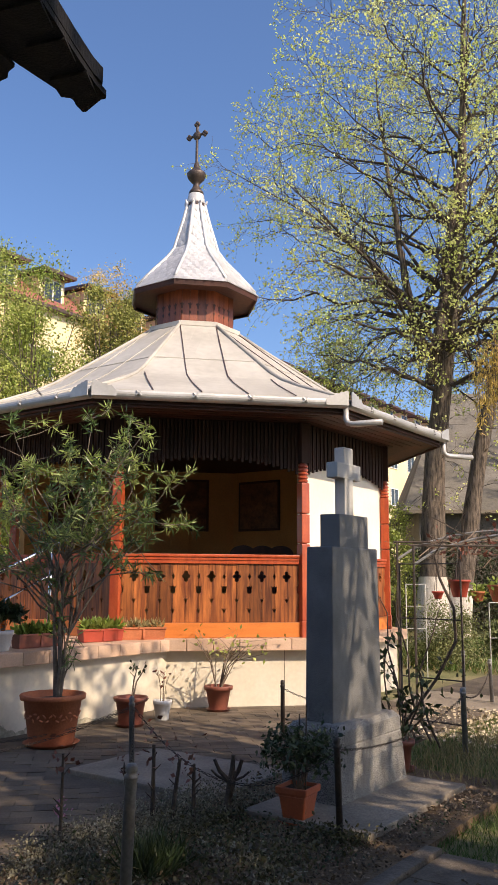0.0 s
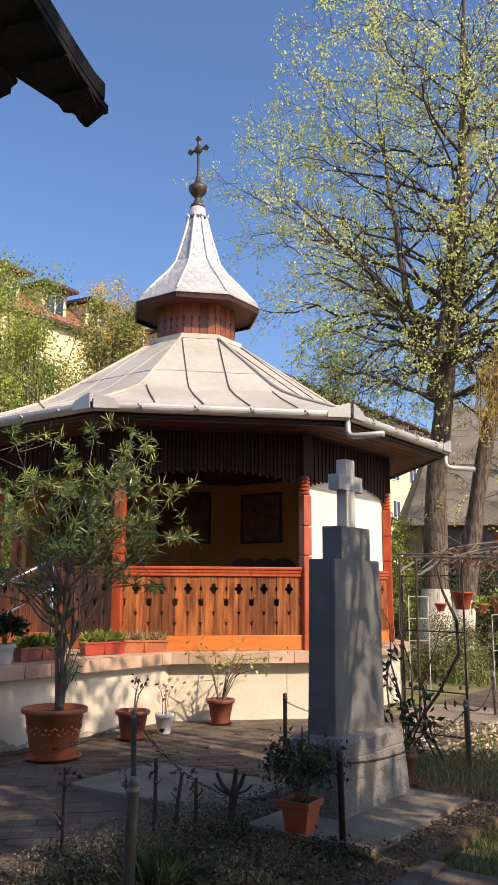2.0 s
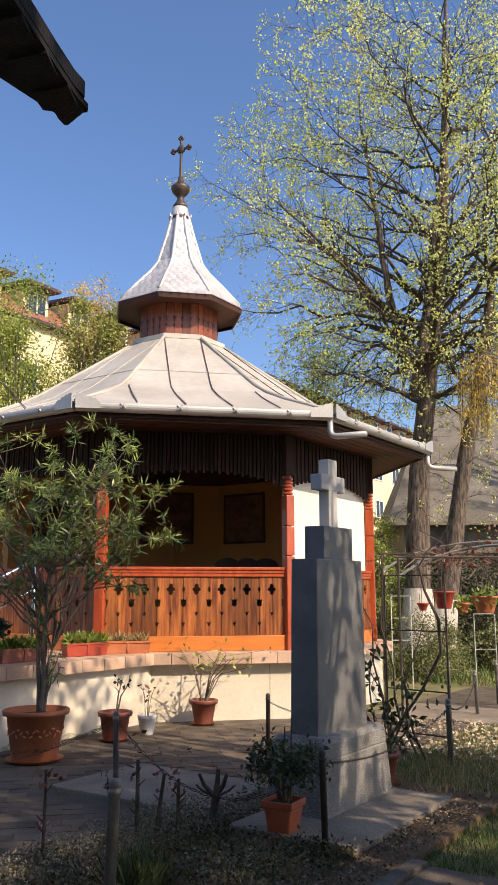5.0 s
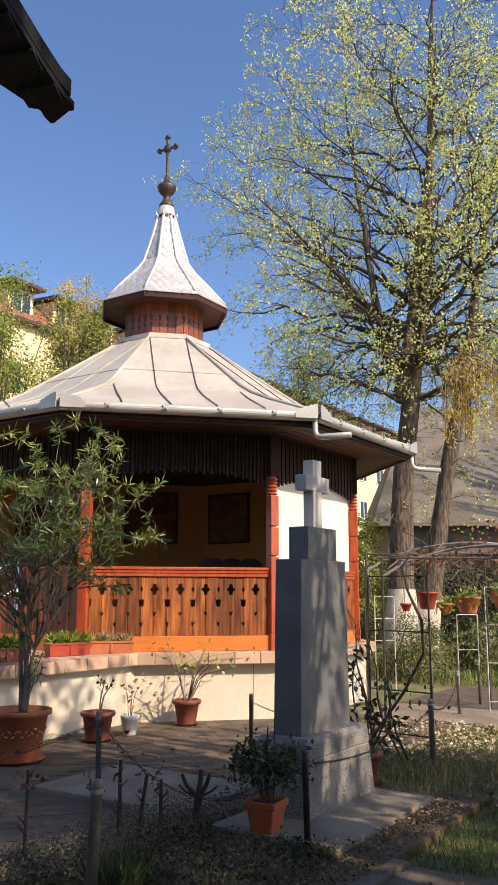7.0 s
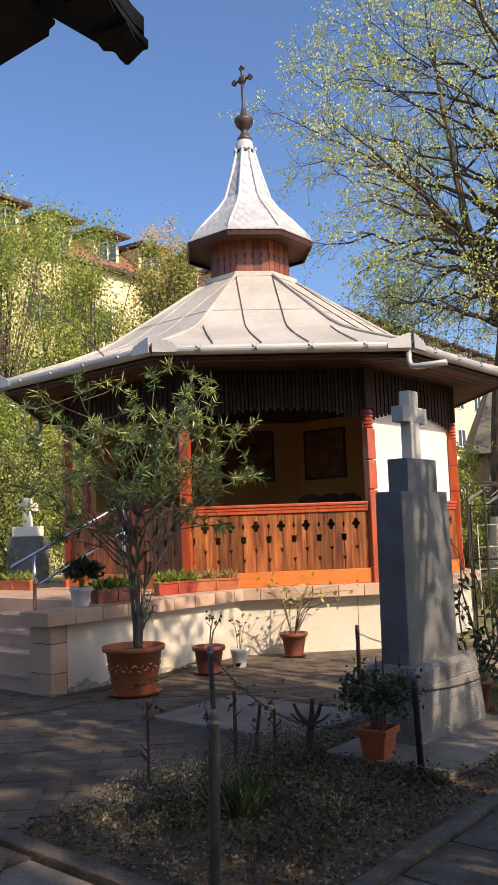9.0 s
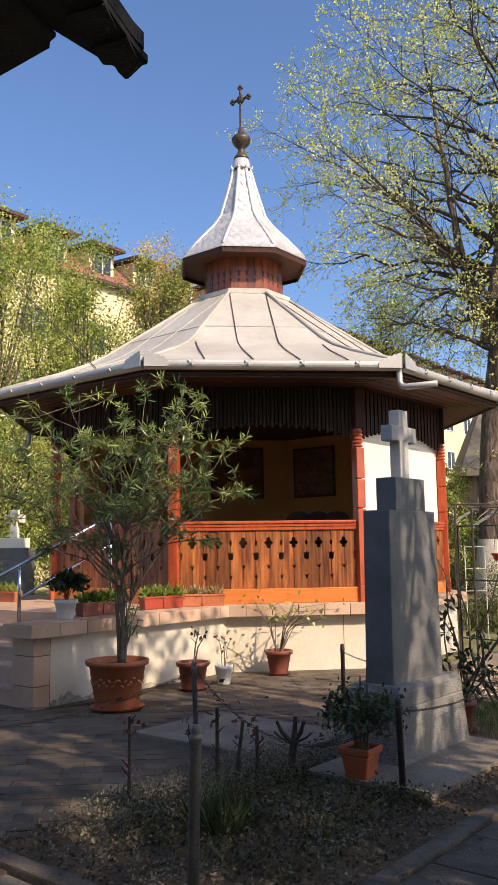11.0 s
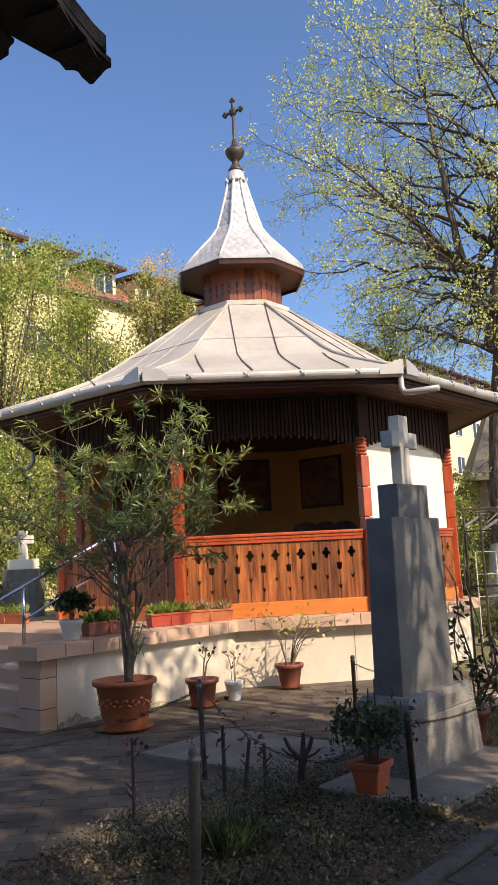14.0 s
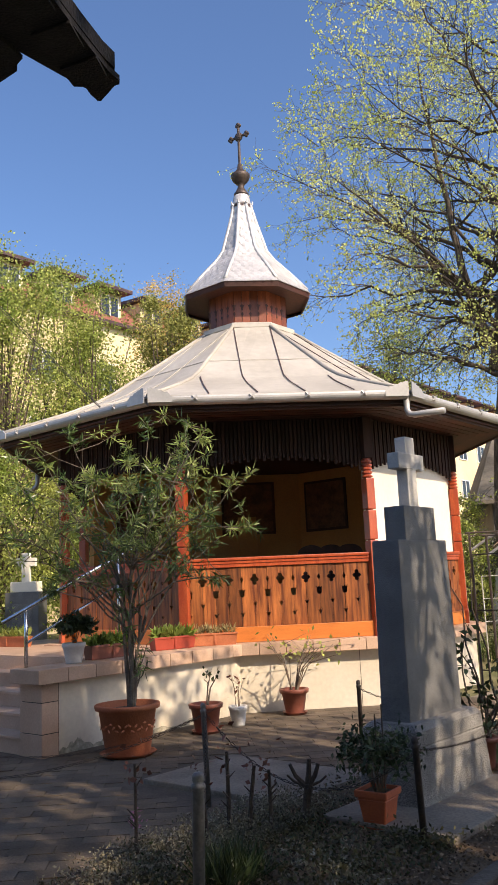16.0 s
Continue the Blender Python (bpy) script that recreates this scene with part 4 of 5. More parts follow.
    tagged(part("twig", twig_mesh("twig", twigs), LIMBBARK, tree), kind="stuff")
    c = np.array(cs)
    inner = np.hypot(c[:, 0] - 0.3, c[:, 1]) < 2.4
    c = c[q.random(len(c)) < np.where(inner & (c[:, 2] < 13), 0.36, 0.74)]
    tuft = np.repeat(c, 4, axis=0)
    tuft = tuft + q.normal(size=tuft.shape) * 0.06
    part("crown", quad_mesh("crown", leaves(q, tuft, 0.086, 0.066, 0.3)), BUDLEAF, tree, "sparse young yellow-green leaves")
    for pts, rads in stems[:2]:
        part("limewash", tube(bmesh.new(), [pts[0], pts[0].lerp(pts[1], 0.6), pts[1].lerp(pts[2], 0.7)], [rads[0] + 0.035, rads[0] + 0.03, rads[2] + 0.03], 16, caps=False), LIMEWASH, tree, "flaking white limewash on the trunk foot", smooth=True)
    return tree


linden(pose(5.25, 24, -0.05), 11)



def bush_tree(name, m, h, r0, seed, n, size, material, label, trunk_r=0.12, bark=BARK, squash=1.0, low=0.15, clumps=26, aspect=0.7, category="tree", group="", tight=0.26):
    r = np.random.default_rng(seed)
    tree = thing(name, m, label, category, group)
    bm = bmesh.new()
    cc = []
    for i in range(clumps):
        a, z = r.uniform(0, 2 * math.pi), r.uniform(low, 1.0)
        rad = r0 * math.sqrt(r.uniform(0.05, 1)) * (1.05 - 0.75 * max(0, z - 0.35)) * squash
        p = Vector((math.cos(a) * rad, math.sin(a) * rad, z * h))
        cc.append(p)
        q = Vector((0, 0, max(0.1, p.z * 0.45)))
        tube(bm, [q, q.lerp(p, 0.5) + Vector(r.normal(size=3)) * 0.1, p], [trunk_r * 0.4, trunk_r * 0.22, trunk_r * 0.07], 4, caps=False)
    tube(bm, [(0, 0, 0), (0.05, 0, h * 0.3), (0, 0.06, h * 0.6), (0.02, 0, h * 0.92)], [trunk_r, trunk_r * 0.8, trunk_r * 0.45, trunk_r * 0.1], 7)
    part("trunk", bm, bark, tree)
    C = np.array([p[:] for p in cc])
    pick = r.integers(0, clumps, n)
    sig = r0 * tight * r.uniform(0.6, 1.3, (clumps, 1))
    c = C[pick] + r.normal(size=(n, 3)) * sig[pick] * np.array([1, 1, 0.9])
    c = c[c[:, 2] > 0.05]
    part("crown", quad_mesh("crown", leaves(r, c, size, size * aspect, 0.2)), material, tree)
    return tree


FT = "fresh green garden tree in early spring leaf"
for i, (x, y, h, r0, n, mt) in enumerate(((-8.6, 22, 10.8, 2.6, 33000, FRESH), (-6.6, 24.5, 10.0, 2.2, 26000, FRESH), (-11.8, 24, 13.2, 3.0, 26000, FRESH), (-8.3, 27, 12.4, 2.4, 24000, FRESH), (-10.2, 21, 11.0, 2.2, 20000, FRESH), (-9.0, 20.2, 5.4, 2.0, 15000, FRESH), (-5.6, 21.5, 4.0, 1.8, 9000, FRESH), (-11.0, 19.5, 6.5, 2.2, 12000, FRESH))):
    bush_tree("garden_tree", pose(x, y, -0.05), h, r0, 20 + i, n, 0.088, mt, FT, 0.13, group="trees behind the pavilion", clumps=80, tight=0.15)
bush_tree("garden_tree", pose(3.0, 29, -0.05), 10.2, 2.2, 38, 7000, 0.088, FRESH, FT, 0.12, group="trees behind the pavilion", clumps=70, tight=0.15, low=0.6)
bush_tree("conifer", pose(-4.4, 25, -0.05), 10.4, 1.6, 31, 34000, 0.085, CONIFER, "dense dark green conifer behind the pavilion", 0.16, clumps=60, squash=0.9, tight=0.17)
bush_tree("birch_tree", pose(-5.2, 30, -0.05), 13.3, 1.6, 32, 11000, 0.075, CATKIN, "slender tree with sparse golden spring catkins", 0.12, low=0.5, clumps=70, tight=0.16)
# weeping golden tree
wt = thing("weeping_tree", pose(6.72, 19.5, -0.05), "weeping tree with hanging golden catkins", "tree")
r = np.random.default_rng(8)
bm = bmesh.new()
tube(bm, [(2.6, 0.5, 0), (2.3, 0.3, 3), (1.6, 0, 6.0), (0.6, 0, 7.85), (-0.2, 0, 8.15)], [0.2, 0.16, 0.1, 0.05, 0.02], 8)
strands = []
for i in range(130):
    a = r.uniform(0, 2 * math.pi)
    rr = 1.5 * math.sqrt(r.uniform(0.02, 1))
    x, y, z = rr * math.cos(a) + 0.2, rr * math.sin(a) * 0.6, 7.95 - rr * 0.5 + r.uniform(-0.6, 0.25)
    ln = r.uniform(0.5, 1.8)
    tube(bm, [(x * 0.5 + 0.2, y * 0.5, z - 0.2), (x, y, z), (x * 1.03, y * 1.05, z - ln)], [0.016, 0.009, 0.003], 3, caps=False)
    k = int(ln * 26)
    strands.append(np.stack([np.full(k, x * 1.01), np.full(k, y * 1.03), z - ln * r.uniform(0, 1, k)], 1) + r.normal(size=(k, 3)) * 0.05)
part("trunk", bm, BARK, wt)
part("crown", quad_mesh("crown", leaves(r, np.concatenate(strands), 0.14, 0.035, 2.0)), CATKIN, wt)

# unseen trees behind and beside the camera, added to shade and dapple the foreground
for i, (x, y, h, r0, n, sz) in enumerate(((4.6, 0.4, 6.4, 2.0, 650, 0.20), (7.5, -3.6, 11.0, 3.0, 2600, 0.26), (3.6, -3.4, 7.5, 2.4, 6000, 0.26), (6.0, 0.9, 11.0, 2.1, 800, 0.20), (0.6, -5.2, 10.5, 3.4, 9000, 0.28), (4.95, 4.4, 7.4, 1.8, 380, 0.18), (3.25, 2.6, 7.0, 1.6, 330, 0.17), (10.4, -1.4, 10.5, 2.0, 600, 0.22))):
    bush_tree("shade_tree", pose(x, y, -0.05), h, r0, 60 + i, n, sz, FRESH, "unseen tree added to shade the foreground", 0.13, low=0.42, group="shade trees", tight=0.2)
# added crowns on the sun's way to the pillar, wing wall and lawn
bush_tree("shade_tree", pose(3.1, 3.0, -0.05), 7.1, 1.1, 75, 1500, 0.16, SHADELEAF, "unseen tree added to shade the foreground", 0.12, low=0.84, group="shade trees", tight=0.22)
bush_tree("shade_tree", pose(3.5, 3.55, -0.05), 6.95, 1.6, 78, 560, 0.15, SHADELEAF, "unseen tree added to shade the foreground", 0.10, low=0.87, group="shade trees", tight=0.15)
bush_tree("shade_tree", pose(3.5, 5.0, -0.05), 6.3, 1.3, 83, 300, 0.14, SHADELEAF, "unseen tree added to shade the foreground", 0.08, low=0.86, group="shade trees", tight=0.18)
bush_tree("shade_tree", pose(7.7, 2.8, -0.05), 6.3, 1.6, 79, 4600, 0.18, SHADELEAF, "unseen tree added to shade the foreground", 0.10, low=0.72, group="shade trees", tight=0.24)
# added crown overhead that cuts skylight on the near ground
bush_tree("shade_tree", pose(0.8, -1.5, -0.05), 9.5, 2.8, 76, 6000, 0.24, FRESH, "unseen tree added to shade the foreground", 0.2, low=0.55, group="shade trees", tight=0.2)
bush_tree("shade_tree", pose(19, 24, -0.05), 17, 5.0, 70, 900, 0.25, FRESH, "bare branched tree beyond the lawn", 0.45, low=0.3, clumps=90, group="shade trees")
# unseen plain walls added to close the yard behind, cream for warm bounce light
solo("yard_wall", B(-14, 14, -0.3, 0, -0.1, 5.0), PLASTER, pose(0, -9.5, 0), "unseen plain wall closing the yard, cream to bounce warm light", "wall", kind="structure")
solo("yard_wall", B(-0.3, 0, -9.5, 6, -0.1, 4.0), PLASTER, pose(-9.5, 0, 0), "unseen plain wall closing the yard, cream to bounce warm light", "wall", kind="structure")


# ---- pots and plants ----
def pot_mesh(r0, r1, h, rim=0.03, lip=0.05):
    bm = bmesh.new()
    lathe(bm, [(r0 * 0.97, 0.0), (r0, 0.015), (r1 * 0.985, h - lip), (r1 + rim, h - lip + 0.004), (r1 + rim + 0.006, h - 0.008), (r1 + rim, h), (r1 - 0.012, h), (r1 - 0.02, h - 0.05), (0.001, h - 0.055)], 32, caps=False)
    bm.faces.new([v for v in bm.verts if abs(v.co.z) < 1e-6])
    return bm


def saucer_mesh(r):
    return lathe(bmesh.new(), [(r * 0.85, 0.0), (r, 0.03), (r + 0.006, 0.034), (r - 0.012, 0.03), (r * 0.8, 0.012)], 28)


def soil_disc(r, z):
    return lathe(bmesh.new(), [(r, z), (r * 0.5, z + 0.012), (0.01, z + 0.015)], 20)


def potted(name, x, y, r0, r1, h, material, label, saucer=0.0, z=0.0, rim=0.02):
    t = thing(name, pose(x, y, z), label, "potted plant")
    if saucer:
        part("saucer", saucer_mesh(saucer), material, t, smooth=True)
    part("pot", pot_mesh(r0, r1, h, rim), material, t, m=pose(0, 0, 0.012 if saucer else 0), smooth=True)
    part("soil", soil_disc(r1 - 0.02, h - 0.045), SOIL, t)
    return t


# big oleander
ol = potted("oleander", -1.915, 8.40, 0.215, 0.285, 0.47, TERRA, "tall oleander with narrow green leaves in a large terracotta pot", 0.27, rim=0.03)
rl = bmesh.new()
for i in range(54):
    b_ = 2 * math.pi * i / 54
    z = 0.285 + 0.03 * math.sin(i * 2.4) + 0.012 * math.cos(i * 5.1)
    rr = 0.222 + 0.07 * z / 0.47
    m4 = Matrix.Rotation(b_, 4, "Z") @ Matrix.Translation((rr, 0, z)) @ Matrix.Rotation(0.9 * math.sin(i * 1.7), 4, "X") @ Matrix.Diagonal((0.0035, 0.022, 0.010, 1))
    bmesh.ops.create_uvsphere(rl, u_segments=8, v_segments=5, radius=1, matrix=m4)
tagged(part("relief_band", rl, TERRA, ol, "moulded leaf relief round the pot"), kind="stuff")
r = np.random.default_rng(41)
bm = bmesh.new()
dark, young = [], []


def rosette(e, d, n, size, bucket):
    c = np.array(e[:]) + r.normal(size=(n, 3)) * 0.012 - np.array(d[:]) * r.uniform(0, 0.16, (n, 1))
    bucket.append(leaves(r, c, size, size * 0.145, 0.10, along=np.repeat(np.array([d[:]]), n, 0) * 0.30, spread=0.6))


def bent(p, q_, k, wob, lift=0.0):
    pts = [p + (q_ - p) * (i / k) + Vector((r.normal() * wob, r.normal() * wob, r.normal() * wob * 0.5 + lift * math.sin(math.pi * i / k))) for i in range(k + 1)]
    pts[0], pts[-1] = p.copy(), q_.copy()
    return pts


stalks = []
for i in range(4):
    a = i * 1.57 + 0.3
    p0 = Vector((math.cos(a) * 0.014 + 0.04, math.sin(a) * 0.014, 0.40))
    p1 = Vector((math.cos(a) * 0.07 + 0.06, math.sin(a) * 0.06, 1.05 + 0.24 * i))
    line = bent(p0, p1, 4, 0.012)
    tube(bm, line, [0.027, 0.024, 0.020, 0.016, 0.012], 7, caps=False)
    stalks.append(line)
tops = [(-1.15, 0.1, 2.55), (-0.95, -0.2, 2.95), (-0.62, 0.2, 3.22), (-0.35, -0.1, 2.75), (-0.02, 0.15, 3.0), (0.22, -0.1, 3.28), (0.55, 0.1, 3.12), (0.85, -0.15, 3.18), (1.05, 0.1, 2.7),
        (-1.2, -0.1, 2.1), (-0.85, 0.3, 2.2), (-0.5, -0.4, 2.3), (-0.1, -0.5, 2.45), (0.35, -0.45, 2.5), (0.8, -0.3, 2.3), (1.1, 0.0, 2.05), (0.6, 0.35, 2.6), (-0.7, -0.35, 1.7), (0.0, -0.45, 1.9), (0.55, -0.4, 1.8),
        (-1.0, 0.2, 1.65), (0.95, -0.2, 1.6), (-0.3, 0.4, 2.0), (0.25, 0.4, 2.1), (-1.35, 0.0, 2.35), (-1.3, 0.2, 1.85), (-0.55, -0.1, 2.55), (0.1, 0.0, 2.7), (0.4, 0.2, 2.9), (0.7, 0.0, 2.75), (-0.2, 0.2, 1.55), (0.3, 0.1, 1.6), (0.0, 0.1, 2.3), (0.5, 0.0, 2.2)]
for i, t3 in enumerate(tops):
    top = Vector(t3) + Vector((0.10, 0, 0.02)) + Vector(r.normal(size=3)) * 0.06
    src = stalks[i % 4]
    p0 = src[-1]
    line = bent(p0, top, 6, 0.035, 0.16 if top.z < 2.3 else 0.05)
    tube(bm, line, [0.011, 0.010, 0.009, 0.008, 0.007, 0.005, 0.003], 5, caps=False)
    d = (line[-1] - line[-2]).normalized()
    # light young leaves go mostly high up, so colour brightens the sunlit crown
    rosette(top, d, int(r.integers(28, 40)), 0.128, young if (top.z > 1.9 and r.random() < 0.75) else dark)
    for q in range(6):
        s0 = line[3 + q % 4].lerp(line[min(4 + q % 4, 6)], r.random())
        e = s0 + Vector((r.normal() * 0.22, r.normal() * 0.2, r.uniform(-0.06, 0.3)))
        tube(bm, [s0, s0.lerp(e, 0.5) + Vector((0, 0, -0.025)), e], [0.005, 0.004, 0.0025], 4, caps=False)
        rosette(e, (e - s0).normalized(), int(r.integers(16, 26)), 0.112, young if (e.z > 2.0 and r.random() < 0.5) else dark)
for i in range(16):
    s0 = stalks[i % 4][1 + i % 3]
    e = s0 + Vector((r.normal() * 0.10 + 0.07, r.normal() * 0.1, r.uniform(0.15, 0.42)))
    tube(bm, [s0, s0.lerp(e, 0.5) + Vector((0.02, 0, -0.02)), e], [0.006, 0.005, 0.003], 4, caps=False)
    rosette(e, (e - s0).normalized(), int(r.integers(8, 14)), 0.115, dark)
part("branchwork", bm, STEMBARK, ol, "slender grey-brown stems")
part("foliage", quad_mesh("foliage", np.concatenate(dark)), OLEAF, ol, "narrow dark green leaves")
part("young_foliage", quad_mesh("young_foliage", np.concatenate(young)), OLEAFL, ol, "narrow light green leaf rosettes")


def stems_plant(t, seed, n, h, spread, z0, leaf_n, size, aspect, material, rad=0.006, bark=TWIG, forks=3):
    r = np.random.default_rng(seed)
    bm = bmesh.new()
    cs = []
    for i in range(n):
        a = r.uniform(0, 2 * math.pi)
        e = Vector((math.cos(a) * spread * r.uniform(0.3, 1), math.sin(a) * spread * r.uniform(0.3, 1), z0 + h * r.uniform(0.6, 1)))
        p0 = Vector((math.cos(a) * 0.02, math.sin(a) * 0.02, z0 - 0.02))
        mid = p0.lerp(e, 0.5) + Vector((-e.x * 0.15, -e.y * 0.15, 0.04))
        tube(bm, [p0, mid, e], [rad, rad * 0.7, rad * 0.35], 5, caps=False)
        tipsx = [e]
        for q in range(forks):
            s0 = mid.lerp(e, r.uniform(0, 0.8))
            k = s0 + Vector((r.normal() * spread * 0.35, r.normal() * spread * 0.35, r.uniform(0.02, 0.22) * h))
            tube(bm, [s0, k], [rad * 0.5, rad * 0.25], 4, caps=False)
            tipsx.append(k)
        for k in tipsx:
            cs.append(np.array([k[:]]) + r.normal(size=(leaf_n, 3)) * spread * 0.10)
    part("branchwork", bm, bark, t)
    part("foliage", quad_mesh("foliage", leaves(r, np.concatenate(cs), size, size * aspect, 0.3)), material, t)


p = potted("potted_rose", -0.37, 10.56, 0.11, 0.155, 0.29, BROWNPOT, "pruned rose with sparse new leaves in a brown plastic pot", 0.15)
stems_plant(p, 3, 9, 0.78, 0.58, 0.26, 2, 0.065, 0.6, FRESH, 0.009)
p = potted("potted_rose", -1.30, 9.48, 0.125, 0.165, 0.30, BROWNPOT, "bare stemmed plant in a brown plastic pot", 0.165)
stems_plant(p, 4, 2, 0.55, 0.25, 0.27, 2, 0.06, 0.6, DARKLEAF, 0.012)
p = potted("potted_stalks", -0.99, 9.88, 0.075, 0.10, 0.22, WHITEPOT, "dry stalks in a small white pot", rim=0.004)
stems_plant(p, 5, 6, 0.42, 0.12, 0.19, 1, 0.06, 0.6, REDLEAF, 0.005, forks=1)
p = thing("potted_shrub", pose(0.335, 5.80, 0.012, 0, 0, -30) @ Matrix.Scale(0.86, 4), "straggling dark green shrub in a square terracotta-red pot", "potted plant")


def square_ring(profile, bevel=0.012):
    """A tapered square vessel from half widths and heights, its upright edges rounded."""
    bm = bmesh.new()
    rings = []
    for h, z in profile:
        ring = []
        for a in range(4):
            for da in (-35, 0, 35):
                w = radians(45 + 90 * a)
                cx_, cy_ = (h - bevel) * math.copysign(1, math.cos(w)), (h - bevel) * math.copysign(1, math.sin(w))
                ring.append(bm.verts.new((cx_ + bevel * math.cos(w + radians(da)), cy_ + bevel * math.sin(w + radians(da)), z)))
        rings.append(ring)
    for lo_, hi_ in zip(rings, rings[1:]):
        for i in range(12):
            bm.faces.new((lo_[i], lo_[(i + 1) % 12], hi_[(i + 1) % 12], hi_[i]))
    bm.faces.new(rings[0])
    bm.faces.new(rings[-1])
    return bm


part("saucer", square_ring([(0.105, 0.0), (0.118, 0.022), (0.118, 0.026), (0.108, 0.024), (0.10, 0.010)]), REDCLAY, p)
part("pot", square_ring([(0.085, 0.012), (0.115, 0.225), (0.130, 0.228), (0.133, 0.236), (0.134, 0.272), (0.130, 0.278), (0.118, 0.278), (0.112, 0.24)]), REDCLAY, p)
part("rim_bead", square_ring([(0.1145, 0.205), (0.1175, 0.209), (0.1155, 0.214)]), REDCLAY, p)
part("soil", B(-0.11, 0.11, -0.11, 0.11, 0.245, 0.252), SOIL, p)
stems_plant(p, 6, 34, 0.42, 0.33, 0.25, 7, 0.058, 0.42, DARKLEAF, 0.004, forks=4)
for i, (x, y) in enumerate(((-0.02, 0.05), (0.08, -0.03))):
    part("cane", tube(bmesh.new(), [(x, y, 0.24), (x + 0.01, y, 0.80 + 0.09 * i)], 0.006, 6), DARKTWIG, p, "thin dark support cane")
p = potted("potted_climber", 1.29, 7.38, 0.085, 0.11, 0.25, BROWNPOT, "arching dark green climber in a red-brown pot beside the monument", 0.14)
q = np.random.default_rng(7)
bm = bmesh.new()
cl = []
for ex, ey, ez, bend in ((-0.16, 0.05, 0.98, 0.08), (-0.03, 0.0, 1.16, -0.1), (0.16, -0.05, 0.86, 0.12), (0.05, 0.06, 0.62, 0.05), (0.24, 0.0, 0.52, 0.1), (-0.2, -0.05, 0.66, -0.04)):
    pts = [Vector((0, 0, 0.2)).lerp(Vector((ex, ey, ez)), t / 6) + Vector((bend * math.sin(math.pi * t / 6), 0, 0.10 * math.sin(math.pi * t / 6))) for t in range(7)]
    tube(bm, pts, [0.009, 0.009, 0.008, 0.007, 0.006, 0.005, 0.003], 5, caps=False)
    for w in pts[1:]:
        cl.append(np.array([w[:]]) + q.normal(size=(5, 3)) * 0.035)
part("branchwork", bm, DARKTWIG, p)
part("foliage", quad_mesh("foliage", leaves(q, np.concatenate(cl), 0.085, 0.04, 0.8)), DARKLEAF, p, "glossy dark leaves")
cop = G @ Vector((KX - 0.2, KY + 0.55, 0.84))
p = potted("potted_flower", cop.x, cop.y, 0.085, 0.115, 0.21, WHITEPOT, "glossy dark plant with orange blooms in a white pot", z=0.842, rim=0.006)
stems_plant(p, 9, 9, 0.26, 0.2, 0.2, 12, 0.09, 0.6, DARKLEAF, 0.005)
fl = np.random.default_rng(2)
tagged(part("bloom", quad_mesh("bloom", leaves(fl, np.array([0.0, -0.05, 0.33]) + fl.normal(size=(26, 3)) * (0.03, 0.03, 0.09), 0.06, 0.045)), FLOWER, p, "orange blooms"), kind="stuff")


def planter(x, y, rz, length, label, seed, material=TERRA, green=True, z=0.846):
    t = thing("planter_box", pose(x, y, z, 0, 0, rz), label, "planter")
    bm = bmesh.new()
    b_ = 0.075
    lo = [(-length / 2 + 0.02, -b_ + 0.015), (length / 2 - 0.02, -b_ + 0.015), (length / 2 - 0.02, b_ - 0.015), (-length / 2 + 0.02, b_ - 0.015)]
    hi = [(-length / 2, -b_), (length / 2, -b_), (length / 2, b_), (-length / 2, b_)]
    v0 = [bm.verts.new((x_, y_, 0)) for x_, y_ in lo]
    v1 = [bm.verts.new((x_, y_, 0.15)) for x_, y_ in hi]
    v2 = [bm.verts.new((x_ * 0.97, y_ * 0.85, 0.15)) for x_, y_ in hi]
    v3 = [bm.verts.new((x_ * 0.96, y_ * 0.8, 0.11)) for x_, y_ in hi]
    bm.faces.new(v0)
    bm.faces.new(v3)
    for a, c in ((v0, v1), (v1, v2), (v2, v3)):
        for i in range(4):
            j = (i + 1) % 4
            bm.faces.new((a[i], a[j], c[j], c[i]))
    part("box", bm, material, t)
    part("rim", B(-length / 2 - 0.008, length / 2 + 0.008, -b_ - 0.008, -b_ + 0.004, 0.128, 0.152, bevel=0.004), material, t)
    part("rim", B(-0.012, 0.012, -b_ - 0.006, -b_ + 0.008, 0.02, 0.128, bevel=0.003), material, t)
    r = np.random.default_rng(seed)
    n = 260
    c = np.stack([r.uniform(-length / 2 + 0.04, length / 2 - 0.04, n), r.uniform(-0.05, 0.05, n), np.full(n, 0.12) + r.uniform(0, 0.06, n)], 1)
    up = np.stack([r.normal(size=n) * 0.3, r.normal(size=n) * 0.3, np.ones(n)], 1)
    part("planting", quad_mesh("planting", leaves(r, c, 0.13 if green else 0.11, 0.045 if green else 0.014, 0, along=up, spread=0.5)), FRESH if green else STRAW, t, "green plants" if green else "pale dry plants")
    return t


planter(-1.33, 10.66, 12, 0.56, "terracotta planter box of pale dry plants on the coping", 1, green=False)
planter(-1.80, 10.30, 42, 0.58, "reddish planter box with green plants on the coping", 2, REDPOT)
planter(-2.34, 9.38, 54.6, 0.62, "reddish brown planter box with sparse plants on the coping", 3, BROWNPOT)
planter(-4.55, 12.2, -30, 0.8, "orange terracotta planter with yellow-green plants on the landing", 4, TERRA, z=0.832)

# ---- posts with chains round the bed ----
POLES = []


